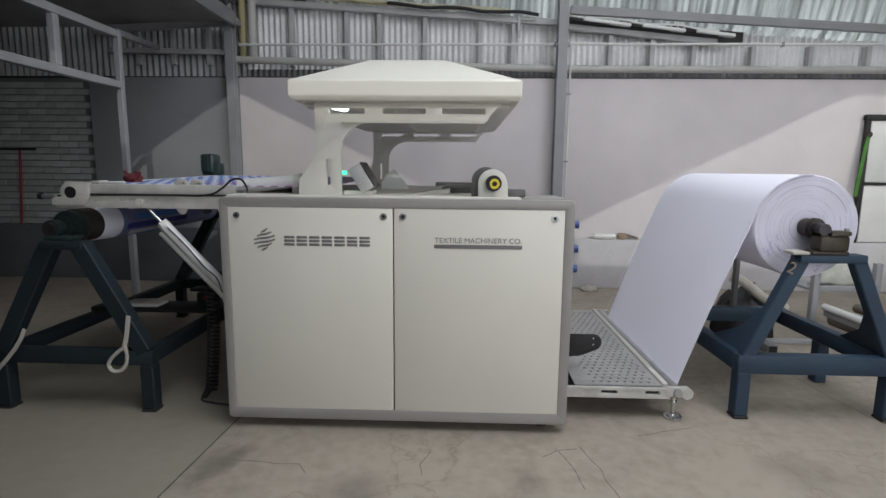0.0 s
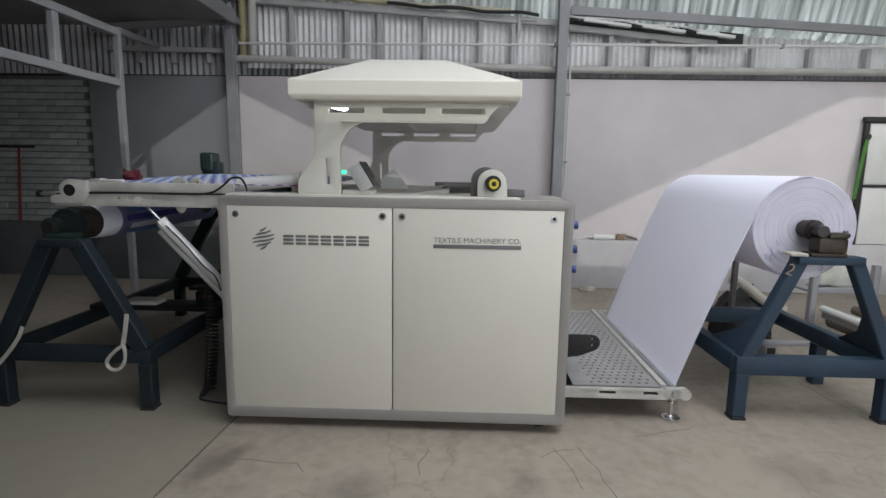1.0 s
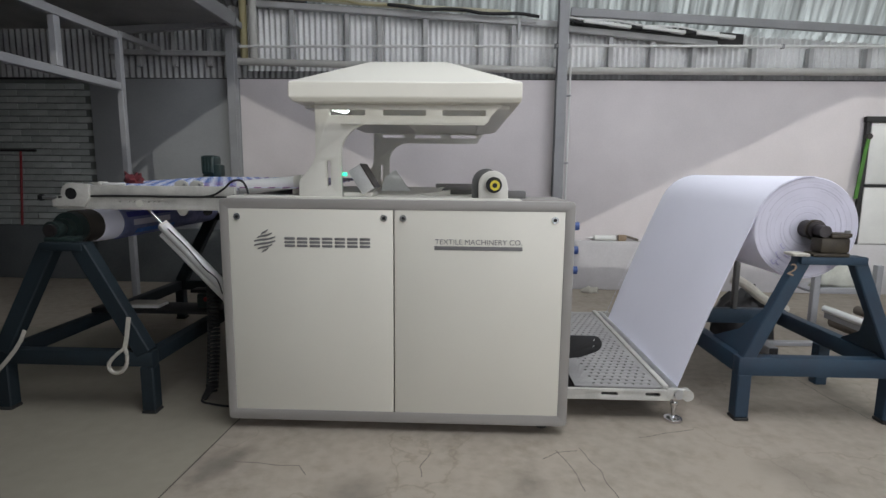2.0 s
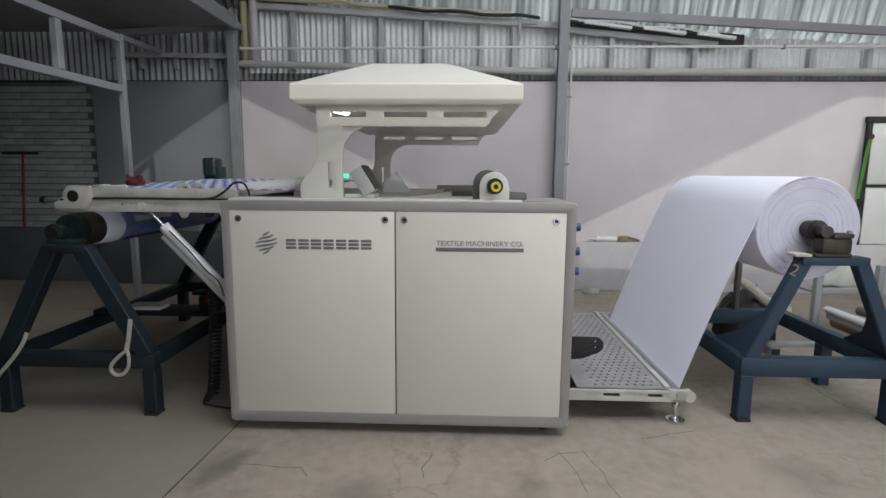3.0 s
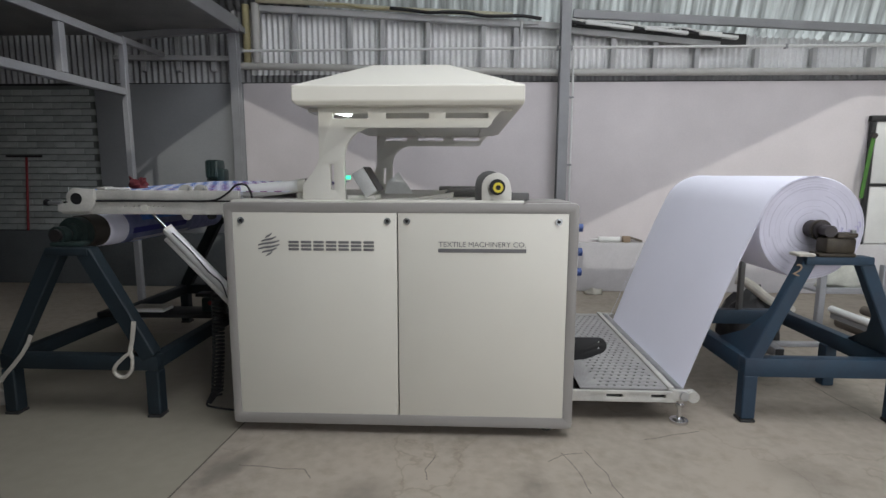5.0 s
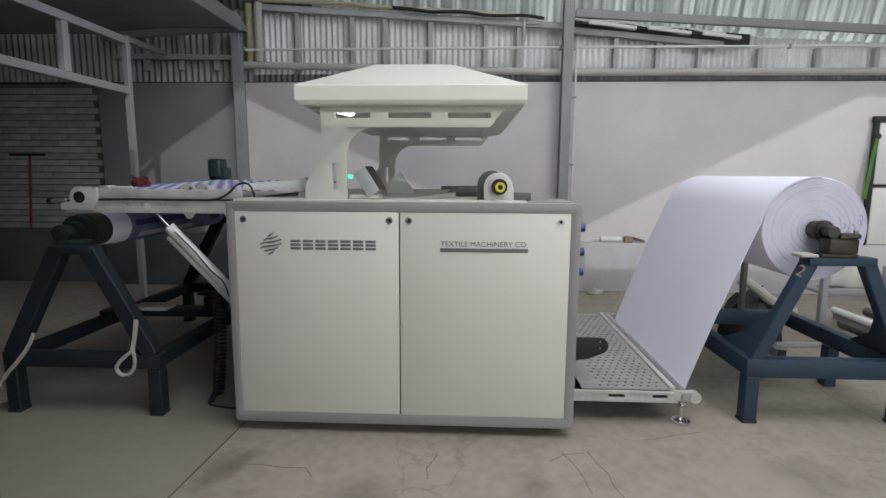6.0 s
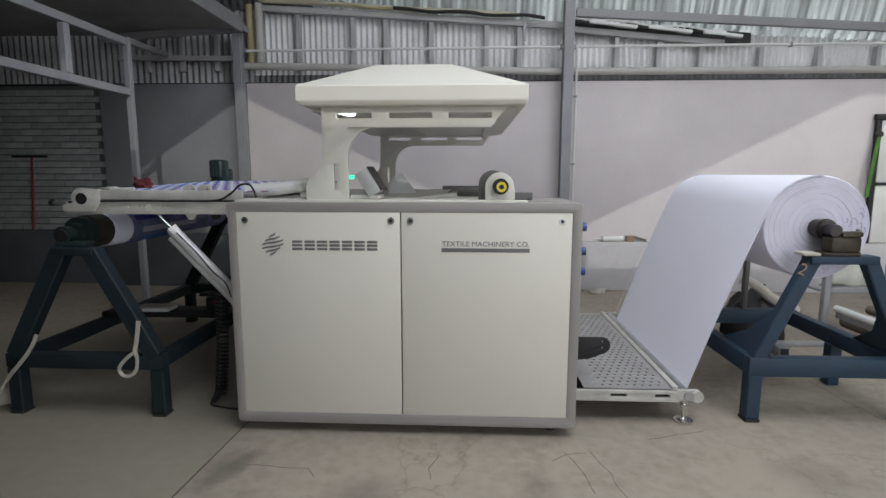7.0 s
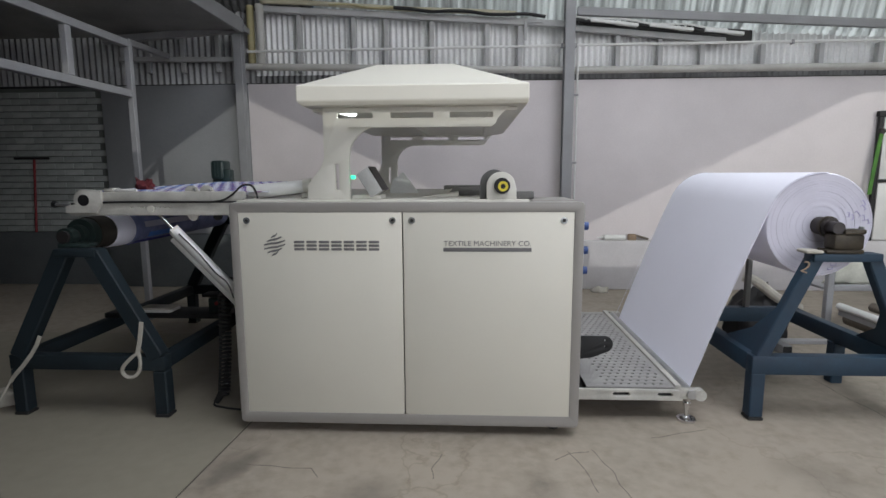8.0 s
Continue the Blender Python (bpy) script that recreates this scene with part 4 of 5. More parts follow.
part("white_edge", bm, CLOTH_WHITE, take, "white unprinted cloth edge")
bm = B()
ring_profile(bm, [(0.0925, 0.621), (0.103, 0.622), (0.105, 1.0), (0.103, 1.3), (0.105, 1.85), (0.0925, 1.88)], TL, 48)
part("cloth", bm, CLOTH_BLUE, take, "blue printed cloth")
for k in range(10):
    a = k * 36 + 8 * math.sin(k)
    m = Matrix.Translation((LX, 0, LZ)) @ Matrix.Rotation(radians(a), 4, "Y")
    part("print_patch", box(B(), -0.018, 0.018, 0.66 + 0.05 * (k % 3), 1.12 + 0.08 * (k % 4), 0.1025, 0.1058, 0.001, 1, m), (PRINT_NAVY, CLOTH_EDGE, PRINT_BLUE)[k % 3], take)
for y in (0.195, 1.95):
    bb = thing("shaft_bearing", (LX, y, 0.915), "dark bearing block on the A-frame top", "bearing", "roll bearings")
    bm = box(B(), LX - 0.03, LX + 0.13, y - 0.045, y + 0.045, 0.915, 0.938, 0.006)
    part("base", bm, ROLL_DARK, bb)
    part("housing", tube(B(), (LX, y - 0.025, LZ), (LX, y + 0.025, LZ), 0.046, 28), ROLL_DARK, bb)


# ---- left side: outfeed conveyor
conv = thing("outfeed_conveyor", (-1.3, 0.95, 1.15), "cream outfeed conveyor frame bracketed to the machine side", "conveyor")


def tilt_z(y):
    """Height of the belt, which leans a little towards the front."""
    return 1.203 + (y - 0.22) * 0.022


part("side_rail", box(B(), -1.70, -0.848, 0.185, 0.215, 1.158, 1.208, 0.006), CREAM_WORN, conv)
part("lower_channel", plate([slot(-1.79, -0.848, 1.086, 1.150, 0.006)] + [slot(-1.41 + 0.026 * i, -1.396 + 0.026 * i, 1.119, 1.133, 0.006) for i in range(7)] + [slot(-1.46, -1.445, 1.118, 1.133, 0.006)], 0.20, 0.03, 0.002), CREAM_WORN, conv, "cream channel with a row of bolt holes")
# black backing paints the shade behind the bolt holes
part("channel_back", box(B(), -1.70, -0.86, 0.216, 0.225, 1.09, 1.146), SHADE_DARK, conv)
part("shadow_seam", box(B(), -1.62, -0.86, 0.181, 0.19, 1.150, 1.157), BLACK, conv)
endp = part("end_plate", plate([arc(-1.69, 1.165, 0.052, 90, 200, 8) + [(-1.79, 1.13), (-1.79, 1.10), (-1.63, 1.10), (-1.60, 1.15), (-1.60, 1.212), (-1.67, 1.214)]], 0.172, 0.02, 0.003), CREAM_WORN, conv)
part("roller_end", tube(B(), (-1.69, 0.160, 1.165), (-1.69, 0.20, 1.165), 0.030, 28), BLACK, endp, "black roller end")
part("tension_screw", tube(B(), (-1.87, 0.175, 1.143), (-1.78, 0.175, 1.143), 0.009, 12), STEEL, conv)
part("tension_nut", tube(B(), (-1.868, 0.175, 1.143), (-1.848, 0.175, 1.143), 0.017, 6), BLACK, conv)
for x in (-1.13, -1.05):
    bm = plate([[(x - 0.035, 1.209), (x + 0.035, 1.209), (x + 0.028, 1.228), (x + 0.010, 1.236), (x - 0.012, 1.236), (x - 0.028, 1.226)]], 0.20, 0.014, 0.002)
    part("lug", bm, CREAM_WORN, conv)
    part("lug_bolt", tube(B(), (x + 0.02, 0.185, 1.216), (x + 0.02, 0.192, 1.216), 0.007, 8), STEEL, conv)
part("side_rail", box(B(), -1.70, -0.848, 1.735, 1.765, 1.13, 1.238, 0.006), CREAM_WORN, conv)
bm = B()
for x0, x1 in ((-1.66, -0.85),):
    a = [bm.verts.new(p) for p in ((x0, 0.226, tilt_z(0.226) - 0.004), (x1, 0.226, tilt_z(0.226) - 0.004), (x1, 1.733, tilt_z(1.733) - 0.004), (x0, 1.733, tilt_z(1.733) - 0.004))]
    b = [bm.verts.new(v.co - Vector((0, 0, 0.012))) for v in a]
    bm.faces.new(a), bm.faces.new(b[::-1])
    for k in range(4):
        bm.faces.new((a[k], b[k], b[(k + 1) % 4], a[(k + 1) % 4]))
bmesh.ops.recalc_face_normals(bm, faces=bm.faces)
part("belt_bed", bm, PRINT_WHITE, conv, "white belt bed")
bm = B()
tube(bm, (-1.655, 0.226, tilt_z(0.226) - 0.043), (-1.655, 1.733, tilt_z(1.733) - 0.043), 0.036, 24)
part("end_roller", bm, STEEL, conv)
for x, z in ((-0.935, 1.078), (-0.905, 1.086)):
    part("air_fitting", tube(B(), (x, 0.19, z), (x + 0.05, 0.19, z + 0.012), 0.010, 12), WHITE_PVC, conv, "small white air fitting")
part("pulley", tube(B(), (-1.0, 0.188, 1.078), (-1.0, 0.212, 1.078), 0.02, 20), BLACK, conv, "small black pulley")
part("hanger", plate([[(-1.16, 1.087), (-1.10, 1.087), (-1.112, 1.064), (-1.125, 1.056), (-1.14, 1.058), (-1.15, 1.068)]], 0.20, 0.012, 0.002), CREAM_WORN, conv)
bm = box(B(), -1.60, -1.55, 0.19, 0.26, 1.208, 1.226, 0.006)
part("clamp", bm, CREAM_WORN, conv)
part("clamp_strip", box(B(), -1.585, -1.565, 0.185, 0.265, 1.2265, 1.230, 0.001), BLACK, conv)
part("clamp", box(B(), -1.54, -1.42, 0.187, 0.20, 1.208, 1.222, 0.004), WHITE_PVC, conv)
bm = B()
cable(bm, [(-1.76, 0.165, 1.145), (-1.60, 0.178, 1.152), (-1.4, 0.178, 1.155), (-1.15, 0.178, 1.154), (-0.98, 0.178, 1.158), (-0.90, 0.17, 1.195), (-0.85, 0.165, 1.236), (-0.80, 0.165, 1.238), (-0.775, 0.165, 1.20), (-0.770, 0.165, 1.172)], 0.0055)
part("cable", bm, RUBBER, conv, "thin dark cable clipped along the rail")

# printed cloth on the belt: rigid strips that travel left, round the end roller and back under the bed
cloth = thing("printed_cloth", (-1.2, 0.95, 1.22), "printed cloth strips in blue, white and purple on conveyor", "cloth")
CLOTH_STRIPS = []
STRIP, PITCH, SPEED = 0.036, 0.037, 0.045
ARC_R = 0.040


def belt_pose(s):
    """Pose on the belt, in the cloth's space: s metres travelled from where the belt leaves the machine."""
    run = 0.857
    lean = math.degrees(math.atan(0.022))
    z0 = tilt_z(0.95)
    if s < run:
        m = pose(-0.80 - s, 0.95, z0)
    elif s < run + math.pi * ARC_R:
        a = (s - run) / ARC_R
        m = pose(-0.80 - run - ARC_R * math.sin(a), 0.95, z0 - ARC_R + ARC_R * math.cos(a)) @ pose(0, 0, 0, 0, -math.degrees(a), 0)
    else:
        m = pose(-0.80 - run + (s - run - math.pi * ARC_R), 0.95, z0 - 2 * ARC_R) @ pose(0, 0, 0, 0, 180, 0)
    return Matrix.Translation((1.2, -0.95, -1.22)) @ m @ pose(0, 0, 0, lean, 0, 0)


def strip_mesh(color, flip):
    """One strip of cloth with printed blocks on a white ground."""
    bm = B()
    for j in range(18):
        before = set(bm.faces)
        box(bm, -STRIP / 2, STRIP / 2, -0.735 + 0.08167 * j, -0.735 + 0.08167 * (j + 1), -0.0015, 0.002)
        for f in set(bm.faces) - before:
            f.material_index = (j + flip) % 2
    ob = solo("strip", bm, color)
    ob.data.materials.append(PRINT_WHITE)
    return ob


shared = {}
for k in range(-11, 26):
    color = (PRINT_PURPLE, PRINT_NAVY, PRINT_PURPLE, PRINT_BLUE)[k % 4] if k < 10 else (PRINT_BLUE, PRINT_BLUE, PRINT_NAVY)[k % 3]
    if k > 22:
        color = PRINT_WHITE
    key = (color.name, k % 2)
    if key in shared:
        ob = new("strip", shared[key])
    else:
        ob = strip_mesh(color, key[1])
        shared[key] = ob.data
    ob.parent = cloth
    CLOTH_STRIPS.append((ob, k * PITCH))

# white cover tube where the cloth leaves the machine
cov = thing("cover_tube", (-0.68, 0.30, 1.2), "white plastic tube lying on the worktop edge", "tube")
part("pipe", tube(B(), (-0.86, 0.28, 1.203), (-0.535, 0.28, 1.232), 0.034, 24), WHITE_PVC, cov)
part("end_cap", tube(B(), (-0.56, 0.28, 1.2298), (-0.52, 0.28, 1.2334), 0.038, 24), CREAM, cov)
part("rest", box(B(), -0.57, -0.53, 0.25, 0.31, 1.169, 1.198, 0.004), CREAM, cov)

# motor, red clamp
motor = thing("drive_motor", (-1.685, 1.72, 1.24), "dark green drive motor on the conveyor rail", "motor")
part("housing", box(B(), -1.750, -1.640, 1.66, 1.80, 1.255, 1.405, 0.022, 3), MOTOR, motor)
for i in range(4):
    part("fin", box(B(), -1.740 + 0.024 * i, -1.732 + 0.024 * i, 1.655, 1.70, 1.275, 1.395, 0.002, 1), MOTOR, motor)
part("junction_box", box(B(), -1.665, -1.595, 1.67, 1.76, 1.24, 1.335, 0.012), MOTOR, motor)
part("mount", box(B(), -1.755, -1.625, 1.70, 1.77, 1.238, 1.255, 0.004), ROLL_DARK, motor)
# gas struts
strut = thing("pneumatic_strut", (-1.1, 0.2, 0.85), "pair of aluminium pneumatic struts holding up the conveyor", "strut")
part("rod", tube(B(), (-1.345, 0.20, 1.118), (-1.20, 0.20, 0.962), 0.008, 14), CHROME, strut)
part("eye", tube(B(), (-1.345, 0.175, 1.118), (-1.345, 0.225, 1.118), 0.018, 18), CREAM, strut)
bm = tube(B(), (-1.235, 0.20, 1.0), (-0.865, 0.20, 0.605), 0.029, 24)
part("barrel", bm, ALU, strut)
part("barrel", tube(B(), (-1.258, 0.215, 0.957), (-0.90, 0.215, 0.575), 0.017, 18), ALU, strut)
for p, q in (((-1.245, 0.2, 1.011), (-1.222, 0.2, 0.986)), ((-0.965, 0.2, 0.712), (-0.945, 0.2, 0.691))):
    part("end_block", tube(B(), p, q, 0.032, 4), CREAM, strut)
bm = B()
cable(bm, [(-1.20, 0.17, 0.99), (-1.10, 0.165, 0.89), (-1.02, 0.165, 0.79), (-0.955, 0.165, 0.73), (-0.93, 0.17, 0.65)], 0.0035)
part("hose", bm, RUBBER, strut, "black air hose")
part("anchor", box(B(), -0.90, -0.838, 0.17, 0.24, 0.55, 0.66, 0.006), CREAM, strut)

# coiled cable hanging to the floor
coil = thing("coiled_cable", (-1.06, 0.30, 0.0), "black coiled cable hanging down to the floor", "cable")
bm = B()
pts = []
for i in range(27 * 6 + 1):
    a = i / 6 * 2 * math.pi
    s = i / (27 * 6)
    pts.append((-1.045 - 0.035 * s * s + 0.028 * math.cos(a), 0.30 + 0.028 * math.sin(a), 0.66 - 0.60 * s))
cable(bm, pts, 0.0075, 5)
part("coil", bm, RUBBER, coil)
bm = B()
cable(bm, [(-1.07, 0.29, 0.065), (-1.11, 0.28, 0.035), (-1.12, 0.26, 0.012), (-1.06, 0.24, 0.007), (-0.98, 0.22, 0.007), (-0.90, 0.21, 0.007)], 0.006, 6)
part("tail", bm, RUBBER, coil)
bm = tube(B(), (-1.075, 0.285, 0.085), (-1.115, 0.275, 0.022), 0.022, 14, 0.016)
part("plug", bm, BLACK, coil, "black plug")
bm = B()
cable(bm, [(-1.03, 0.30, 0.655), (-1.0, 0.28, 0.70), (-0.95, 0.25, 0.68), (-0.88, 0.22, 0.62)], 0.0065, 6)
part("lead", bm, RUBBER, coil)

# cloth hanging from the machine outlet
bm = B()
rows = []
for i in range(9):
    z = 1.085 - 0.58 * i / 8
    rows.append([bm.verts.new((-0.90 - 0.07 * math.sin(i / 8 * math.pi) * 0.5 + 0.012 * math.sin(j * 1.3 + i * 0.7), 0.42 + 1.2 * j / 12, z)) for j in range(13)])
for a, b in zip(rows, rows[1:]):
    for j in range(12):
        bm.faces.new((a[j], a[j + 1], b[j + 1], b[j]))
bmesh.ops.solidify(bm, geom=list(bm.faces), thickness=0.004)
part("outlet_cloth", bm, PRINT_NAVY, cloth, "navy printed cloth hanging below the conveyor", 1.2)

# tray across the stand with a white box on it
tray = thing("tray_board", (-1.7, 0.95, 0.34), "black board laid across the stand side beams", "board")
part("board", box(B(), -2.15, -1.27, 0.86, 1.06, 0.339, 0.372, 0.006), BLACK, tray)
part("edge_strip", box(B(), -2.14, -1.28, 0.852, 0.859, 0.345, 0.368, 0.002), BLACK, tray)
wb = thing("white_case", (-1.8, 0.92, 0.372), "flat white plastic case lying on the black board", "case")
part("shell", box(B(), -1.93, -1.695, 0.87, 1.0, 0.373, 0.392, 0.007), WHITE_PVC, wb)
part("lid", box(B(), -1.925, -1.70, 0.875, 0.995, 0.3925, 0.402, 0.004), SLING, wb)
gear = thing("gear_unit", (-1.36, 0.95, 0.372), "dark gear unit bolted on the black board", "gear unit")
part("case", box(B(), -1.45, -1.33, 0.90, 1.04, 0.372, 0.47, 0.012), MOTOR, gear)
part("bracket", box(B(), -1.50, -1.30, 0.92, 1.02, 0.472, 0.492, 0.004), BLACK, gear)
part("column", box(B(), -1.34, -1.29, 0.93, 1.0, 0.492, 0.60, 0.006), BLACK, gear)
part("gland", tube(B(), (-1.38, 0.895, 0.44), (-1.38, 0.88, 0.44), 0.014, 12), RED, gear)

# slings on the stand
sl = thing("lifting_sling", (-1.42, 0.1, 0.4), "off-white webbing sling looped round the stand beam", "sling")
bm = B()
ribbon(bm, [(-1.396, 0.098, 0.535), (-1.402, 0.096, 0.49), (-1.412, 0.095, 0.43), (-1.425, 0.095, 0.38), (-1.428, 0.094, 0.36)], 0.022, 0.005)
part("tail", bm, SLING, sl)
bm = B()
cable(bm, [(-1.425, 0.098, 0.37), (-1.46, 0.095, 0.345), (-1.505, 0.092, 0.30), (-1.518, 0.092, 0.265), (-1.495, 0.092, 0.238), (-1.455, 0.092, 0.24), (-1.425, 0.092, 0.275), (-1.418, 0.094, 0.33), (-1.428, 0.096, 0.375)], 0.010, 6)
part("loop", bm, SLING, sl)
sl = thing("lifting_sling", (-2.07, 0.1, 0.3), "off-white webbing sling trailing along the stand leg", "sling")
bm = B()
ribbon(bm, [(-1.965, 0.108, 0.45), (-1.985, 0.104, 0.40), (-2.02, 0.10, 0.345), (-2.07, 0.096, 0.285), (-2.12, 0.098, 0.235), (-2.155, 0.105, 0.195)], 0.020, 0.005)
part("strap", bm, SLING, sl)
bm = B()
cable(bm, [(-2.155, 0.105, 0.20), (-2.19, 0.08, 0.12), (-2.23, 0.06, 0.05), (-2.21, 0.06, 0.012)], 0.006, 6)
part("tail", bm, SLING, sl)

# T-handled key against the brick wall
tk = thing("t_handle_tool", (-4.8, 3.52, 0.63), "red T-handled tool leaning on the brick wall", "hand tool")
part("shaft", tube(B(), (-4.81, 3.49, 0.632), (-4.785, 3.545, 1.485), 0.013, 12), RED, tk)
part("handle", tube(B(), (-5.02, 3.54, 1.492), (-4.60, 3.54, 1.492), 0.014, 12), TUBE_DARK, tk, "dark cross handle")


# ---- right side
two = lettering("2", 0.062, 0, 0, 0)
m = Matrix.Translation((1.968, 0.206, 0.80)) @ Matrix.Rotation(radians(22), 4, "Y")
bmesh.ops.transform(two, matrix=m, verts=two.verts)
part("painted_number", two, CARDBOARD, stand_r, "pale painted figure two")

rack = thing("tube_rack", (3.25, 1.2, 0), "low grey steel rack for cardboard tubes", "rack")
for x in (3.215, 3.60):
    part("side_bar", box(B(), x - 0.02, x + 0.02, 0.55, 1.69, 0.18, 0.224, 0.004), GIRT, rack)
    part("leg", box(B(), x - 0.019, x + 0.019, 0.58, 0.62, 0, 0.18, 0.004), GIRT, rack)
for x in (3.13, 3.60):
    part("post", box(B(), x - 0.024, x + 0.024, 1.70, 1.75, 0, 0.60, 0.004), GIRT, rack)
for y in (0.8, 1.5):
    part("cross_bar", box(B(), 3.236, 3.579, y - 0.02, y + 0.02, 0.185, 0.225, 0.004), GIRT, rack)
    part("lower_bar", box(B(), 3.236, 3.579, y - 0.02, y + 0.02, 0.0, 0.068, 0.004), GIRT, rack)
part("top_bar", box(B(), 3.155, 3.575, 1.70, 1.75, 0.37, 0.415, 0.004), GIRT, rack)
part("shelf", box(B(), 3.10, 3.66, 1.755, 2.05, 0.37, 0.39, 0.003), GIRT, rack)
for x, z, r, y0, y1, mat, lab in ((3.20, 0.225, 0.027, 0.5, 1.69, WHITE_PVC, "slim white plastic tube lying on the rack"), (3.36, 0.069, 0.052, 0.5, 1.80, TUBE_BROWN, "dull brown cardboard tube on the lower rack bars"), (3.49, 0.069, 0.05, 0.5, 1.72, TUBE_BROWN, "dull brown cardboard tube on the lower rack bars"), (3.40, 0.226, 0.035, 0.5, 1.62, TUBE_BROWN, "dull brown cardboard tube lying on the rack"), (3.50, 0.226, 0.03, 0.5, 1.64, CARDBOARD, "tan cardboard tube lying on the rack")):
    bm = B()
    ring_profile(bm, [(r - 0.005, y0), (r, y0), (r, y1), (r - 0.005, y1)], Matrix.Translation((x, 0, z + r)) @ Matrix.Rotation(radians(-90), 4, "X"), 24)
    tagged(solo("roll_tube", bm, mat, at=(x, (y0 + y1) / 2, z + r)), lab, "tube", "tubes on the rack")
tagged(solo("steel_bar", box(B(), 2.50, 3.09, 1.50, 1.56, 0.0, 0.03, 0.004), GIRT), "flat grey steel bar lying on the floor", "bar")
sq = thing("square_tube", (2.57, 1.35, 0), "short square steel tube standing out on the floor", "steel tube")
part("tube", box(B(), 2.535, 2.605, 1.25, 1.49, 0.0, 0.068, 0.005), GIRT, sq)
# black panel painted as the shade inside the tube
part("hollow_shade", box(B(), 2.541, 2.599, 1.246, 1.252, 0.006, 0.062), BLACK, sq, "black panel standing for the shaded tube hollow")


def lumps(cx, cy, z0, rx, ry, h, seed, nu=22, nv=10, rough=0.3):
    """A crumpled heap that sits on z0."""
    bm = B()
    made = bmesh.ops.create_uvsphere(bm, u_segments=nu, v_segments=nv, radius=1)["verts"]
    for v in made:
        c = v.co.copy()
        f = 1 + rough * noise.noise(c * 2.2 + Vector((seed, 0, 0))) + rough * 0.5 * noise.noise(c * 5.5 + Vector((0, seed, 0)))
        z = max(c.z, -0.15) * f
        v.co = (cx + c.x * rx * f, cy + c.y * ry * f, z0 + max(0, (z + 0.15) / 1.15 * h))
    return bm


red = thing("red_rag", (-1.56, 0.5, 1.21), "small crumpled red rag on the conveyor end", "rag")
part("cloth", lumps(-1.565, 0.50, 1.212, 0.045, 0.05, 0.055, 31, 18, 9, 0.9), RAG_RED, red, smooth=1.0)
tagged(solo("crumpled_cloth", lumps(3.42, 1.92, 0.39, 0.19, 0.10, 0.24, 3, rough=0.6), CLOTH_HEAP, 1.2), "crumpled off-white cloth heap on the rack shelf", "cloth")
bag = thing("black_bag", (2.62, 1.75, 0), "slumped black bag on the floor behind the roll", "bag")
part("sack", lumps(2.60, 1.72, 0.0, 0.22, 0.16, 0.40, 8, rough=0.35), BAG, bag, smooth=1.0)
bm = B()
cable(bm, [(2.40, 1.60, 0.50), (2.46, 1.57, 0.485), (2.54, 1.56, 0.43), (2.62, 1.56, 0.365), (2.72, 1.57, 0.31), (2.84, 1.6, 0.26)], 0.036, 10)
part("flap", bm, SLING, bag, "beige rolled cloth flap")

frame_r = thing("board_frame", (4.850, 3.43, 0.55), "black steel frame with white boards on wall ledge", "frame")
part("post", box(B(), 4.600, 4.645, 3.41, 3.45, 0.551, 1.86, 0.004), BLACK, frame_r)
part("post", box(B(), 5.100, 5.145, 3.41, 3.45, 0.551, 1.86, 0.004), BLACK, frame_r)
part("top_bar", box(B(), 4.590, 5.155, 3.405, 3.455, 1.862, 1.92, 0.004), BLACK, frame_r)
part("mid_bar", box(B(), 4.647, 5.098, 3.415, 3.445, 1.18, 1.205, 0.003), BLACK, frame_r)
part("board", box(B(), 4.670, 5.095, 3.435, 3.45, 0.56, 1.17, 0.003), WHITE_PVC, frame_r, "white board")
part("board", box(B(), 4.670, 5.095, 3.435, 3.45, 1.21, 1.855, 0.003), WHITE_PVC, frame_r, "white board")
strap = thing("green_strap", (4.610, 3.39, 1.0), "bright green strap hanging from the black frame", "strap")
bm = B()
ribbon(bm, [(4.625, 3.395, 1.70), (4.600, 3.39, 1.55), (4.580, 3.39, 1.35), (4.565, 3.39, 1.18), (4.555, 3.39, 1.05)], 0.036, 0.012)
part("webbing", bm, GREEN_CLOTH, strap)
part("hook", tube(B(), (4.625, 3.38, 1.71), (4.625, 3.42, 1.71), 0.03, 12), TUBE_DARK, strap)

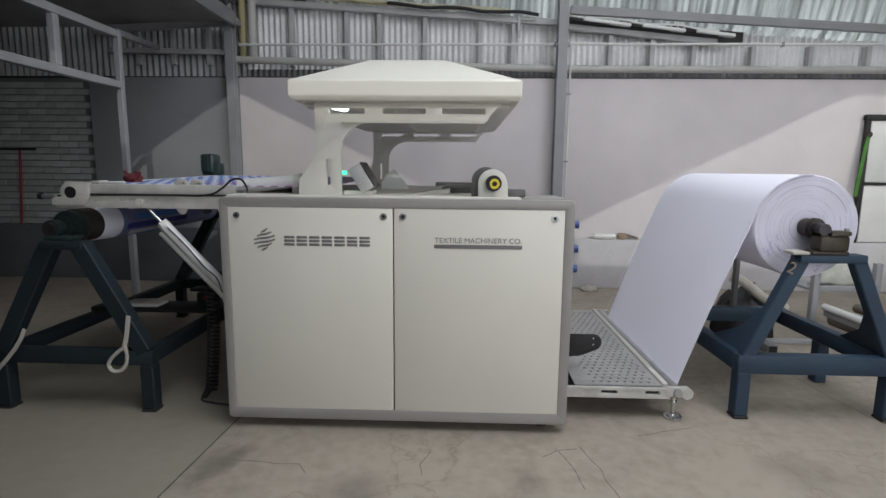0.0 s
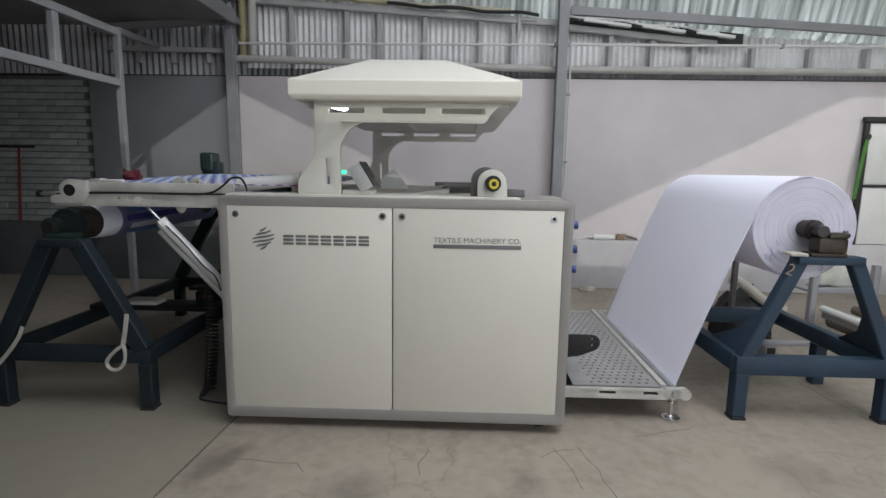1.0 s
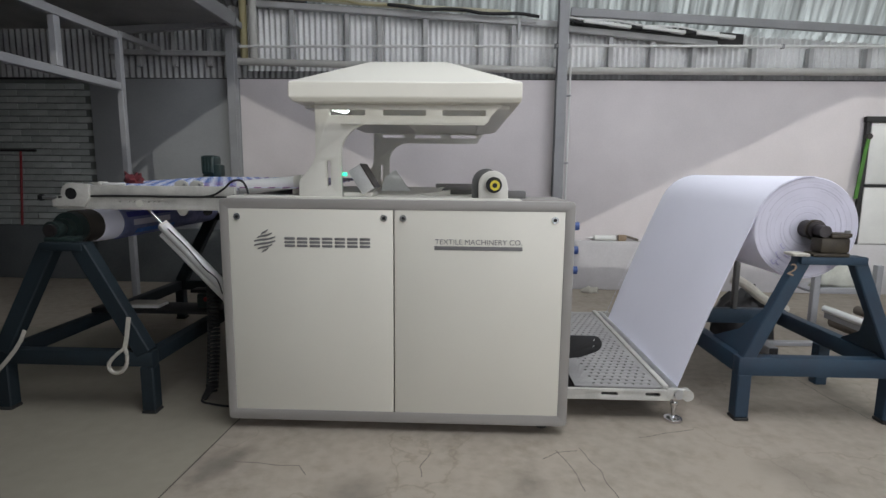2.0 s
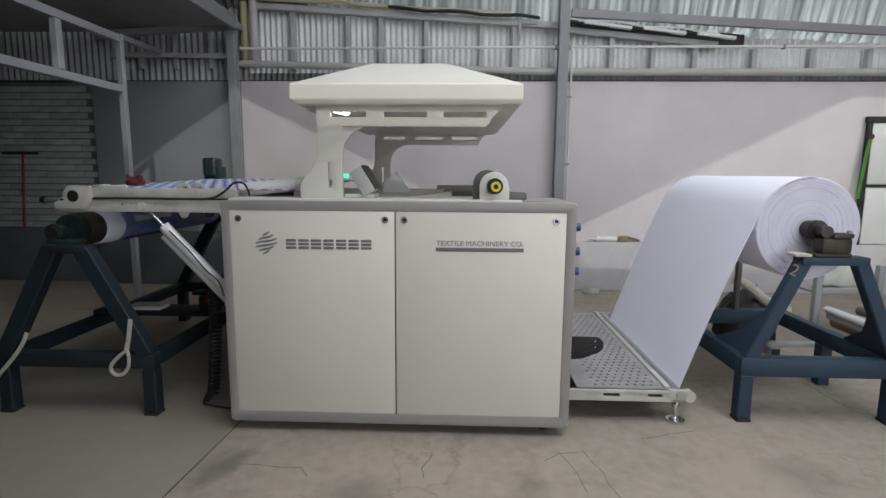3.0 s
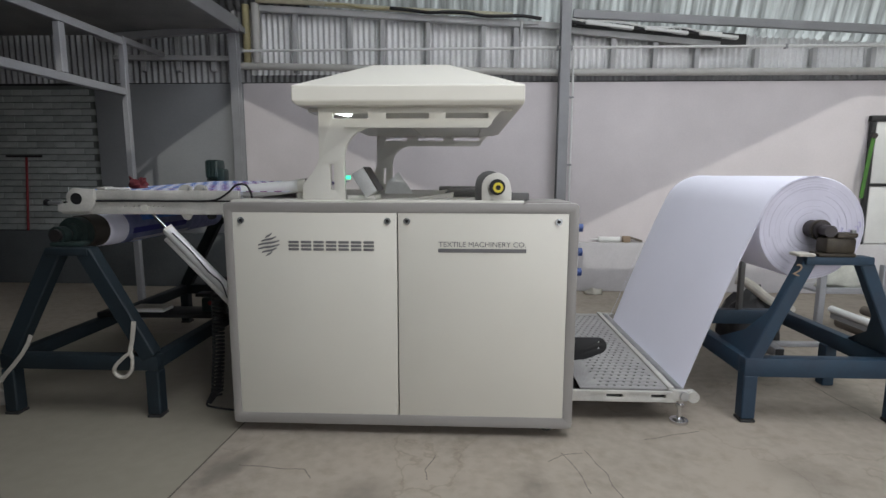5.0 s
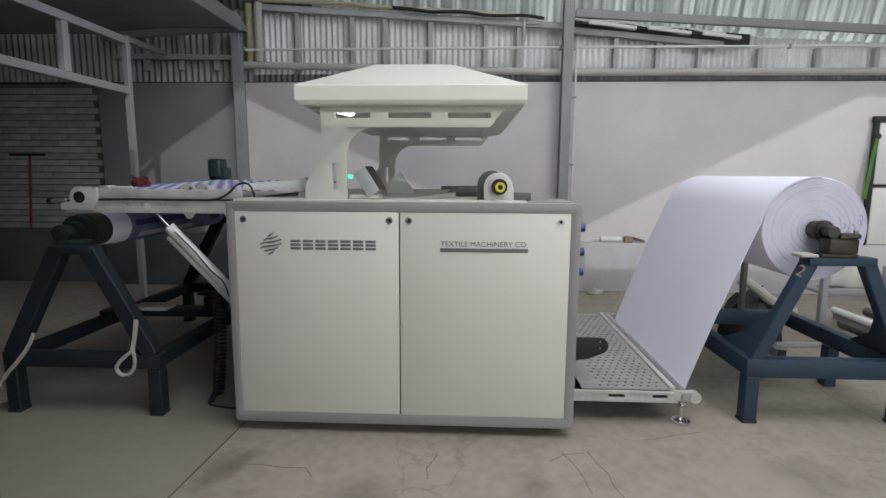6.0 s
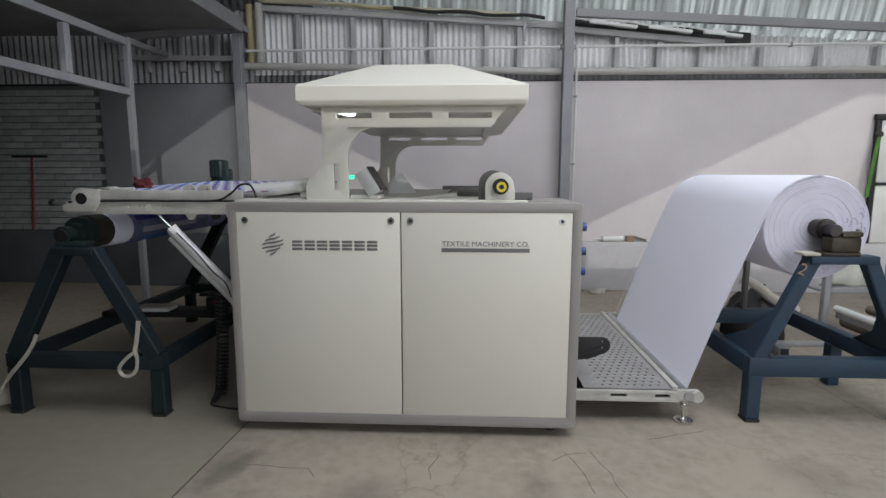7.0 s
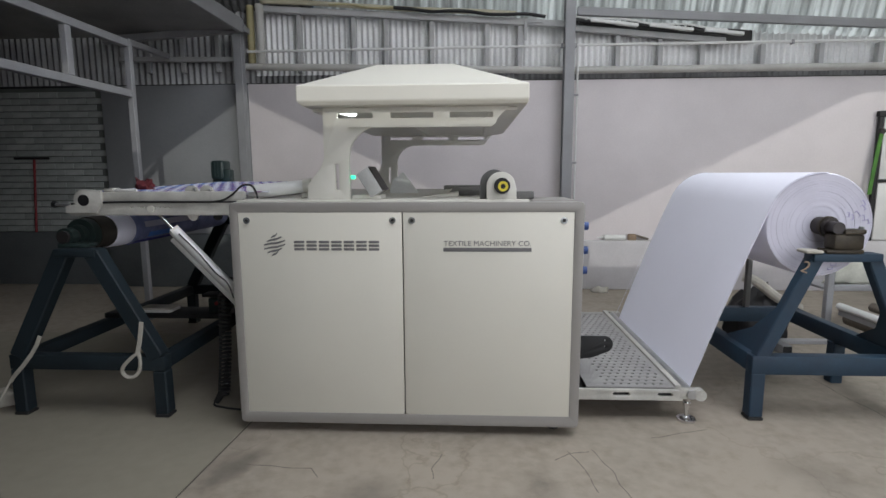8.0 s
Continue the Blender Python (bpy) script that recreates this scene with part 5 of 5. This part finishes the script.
bottle = thing("sealant_tube", (1.95, 3.43, 0.55), "white sealant cartridge lying on the wall ledge", "cartridge")
part("barrel", tube(B(), (1.80, 3.43, 0.582), (2.03, 3.43, 0.582), 0.032, 20), WHITE_PVC, bottle)
part("nozzle", tube(B(), (1.80, 3.43, 0.582), (1.72, 3.43, 0.582), 0.012, 12, 0.004), WHITE_PVC, bottle)
gun = thing("sealant_gun", (2.15, 3.43, 0.55), "brown sealant gun lying on the wall ledge", "tool")
bm = box(B(), 2.06, 2.15, 3.405, 3.455, 0.551, 0.62, 0.010)
part("body", bm, CARDBOARD, gun)
bm = B()
beam(bm, (2.13, 3.43, 0.61), (2.28, 3.42, 0.565), 0.025, 0.025)
part("grip", bm, TUBE_BROWN, gun)
tagged(solo("paper_scrap", lumps(1.74, 3.25, 0.0, 0.09, 0.05, 0.06, 21, 14, 7, 0.6), SLING, 1.0), "crumpled white paper scrap on the floor", "paper")
tagged(solo("paper_scrap", lumps(-2.36, 0.25, 0.0, 0.10, 0.06, 0.09, 12, 14, 7, 0.6), SLING, 1.0), "crumpled white cloth scrap on the floor", "cloth scrap")

# ---- bricks of the wall, laid in stretcher bond
wall_b = bpy.data.objects["wall_brick_backing"]
brick_meshes = []
for k in range(4):
    bm = box(B(), -0.110, 0.110, -0.011, 0.004, -0.031, 0.031, 0.0035, 1)
    for v in bm.verts:
        v.co += Vector((random.uniform(-0.002, 0.002), random.uniform(-0.002, 0.002), random.uniform(-0.0015, 0.0015)))
    ob = solo("brick", bm, BRICK)
    brick_meshes.append(ob.data)
    ob.parent = wall_b
    ob.location = (-3.98 - 0.226 * k, 3.563, 0.667)
for row in range(22):
    for c in range(8):
        if row == 0 and c < 4:
            continue
        ob = new("brick", brick_meshes[(row * 3 + c * 7 + row * c) % 4])
        ob.parent = wall_b
        ob.location = (-3.98 - 0.226 * c - (0.113 if row % 2 else 0), 3.563 + random.uniform(-0.003, 0.003), 0.667 + 0.0735 * row)


def motions():
    walk(roll, [(t, pose(RX, 0.95, RZ, 0, -a, 0)) for t, a in ((0, 0), (1.6, 13), (2.8, 25), (4.7, 49), (5.8, 60), (8, 76))])
    walk(take, [(t, pose(LX, 1.0, LZ, 0, -22 * t, 0)) for t in (0, 2, 4, 6, 8)])
    for ob, s in CLOTH_STRIPS:
        walk(ob, [(0.5 * i, belt_pose(s + SPEED * 0.5 * i)) for i in range(17)])


motions()
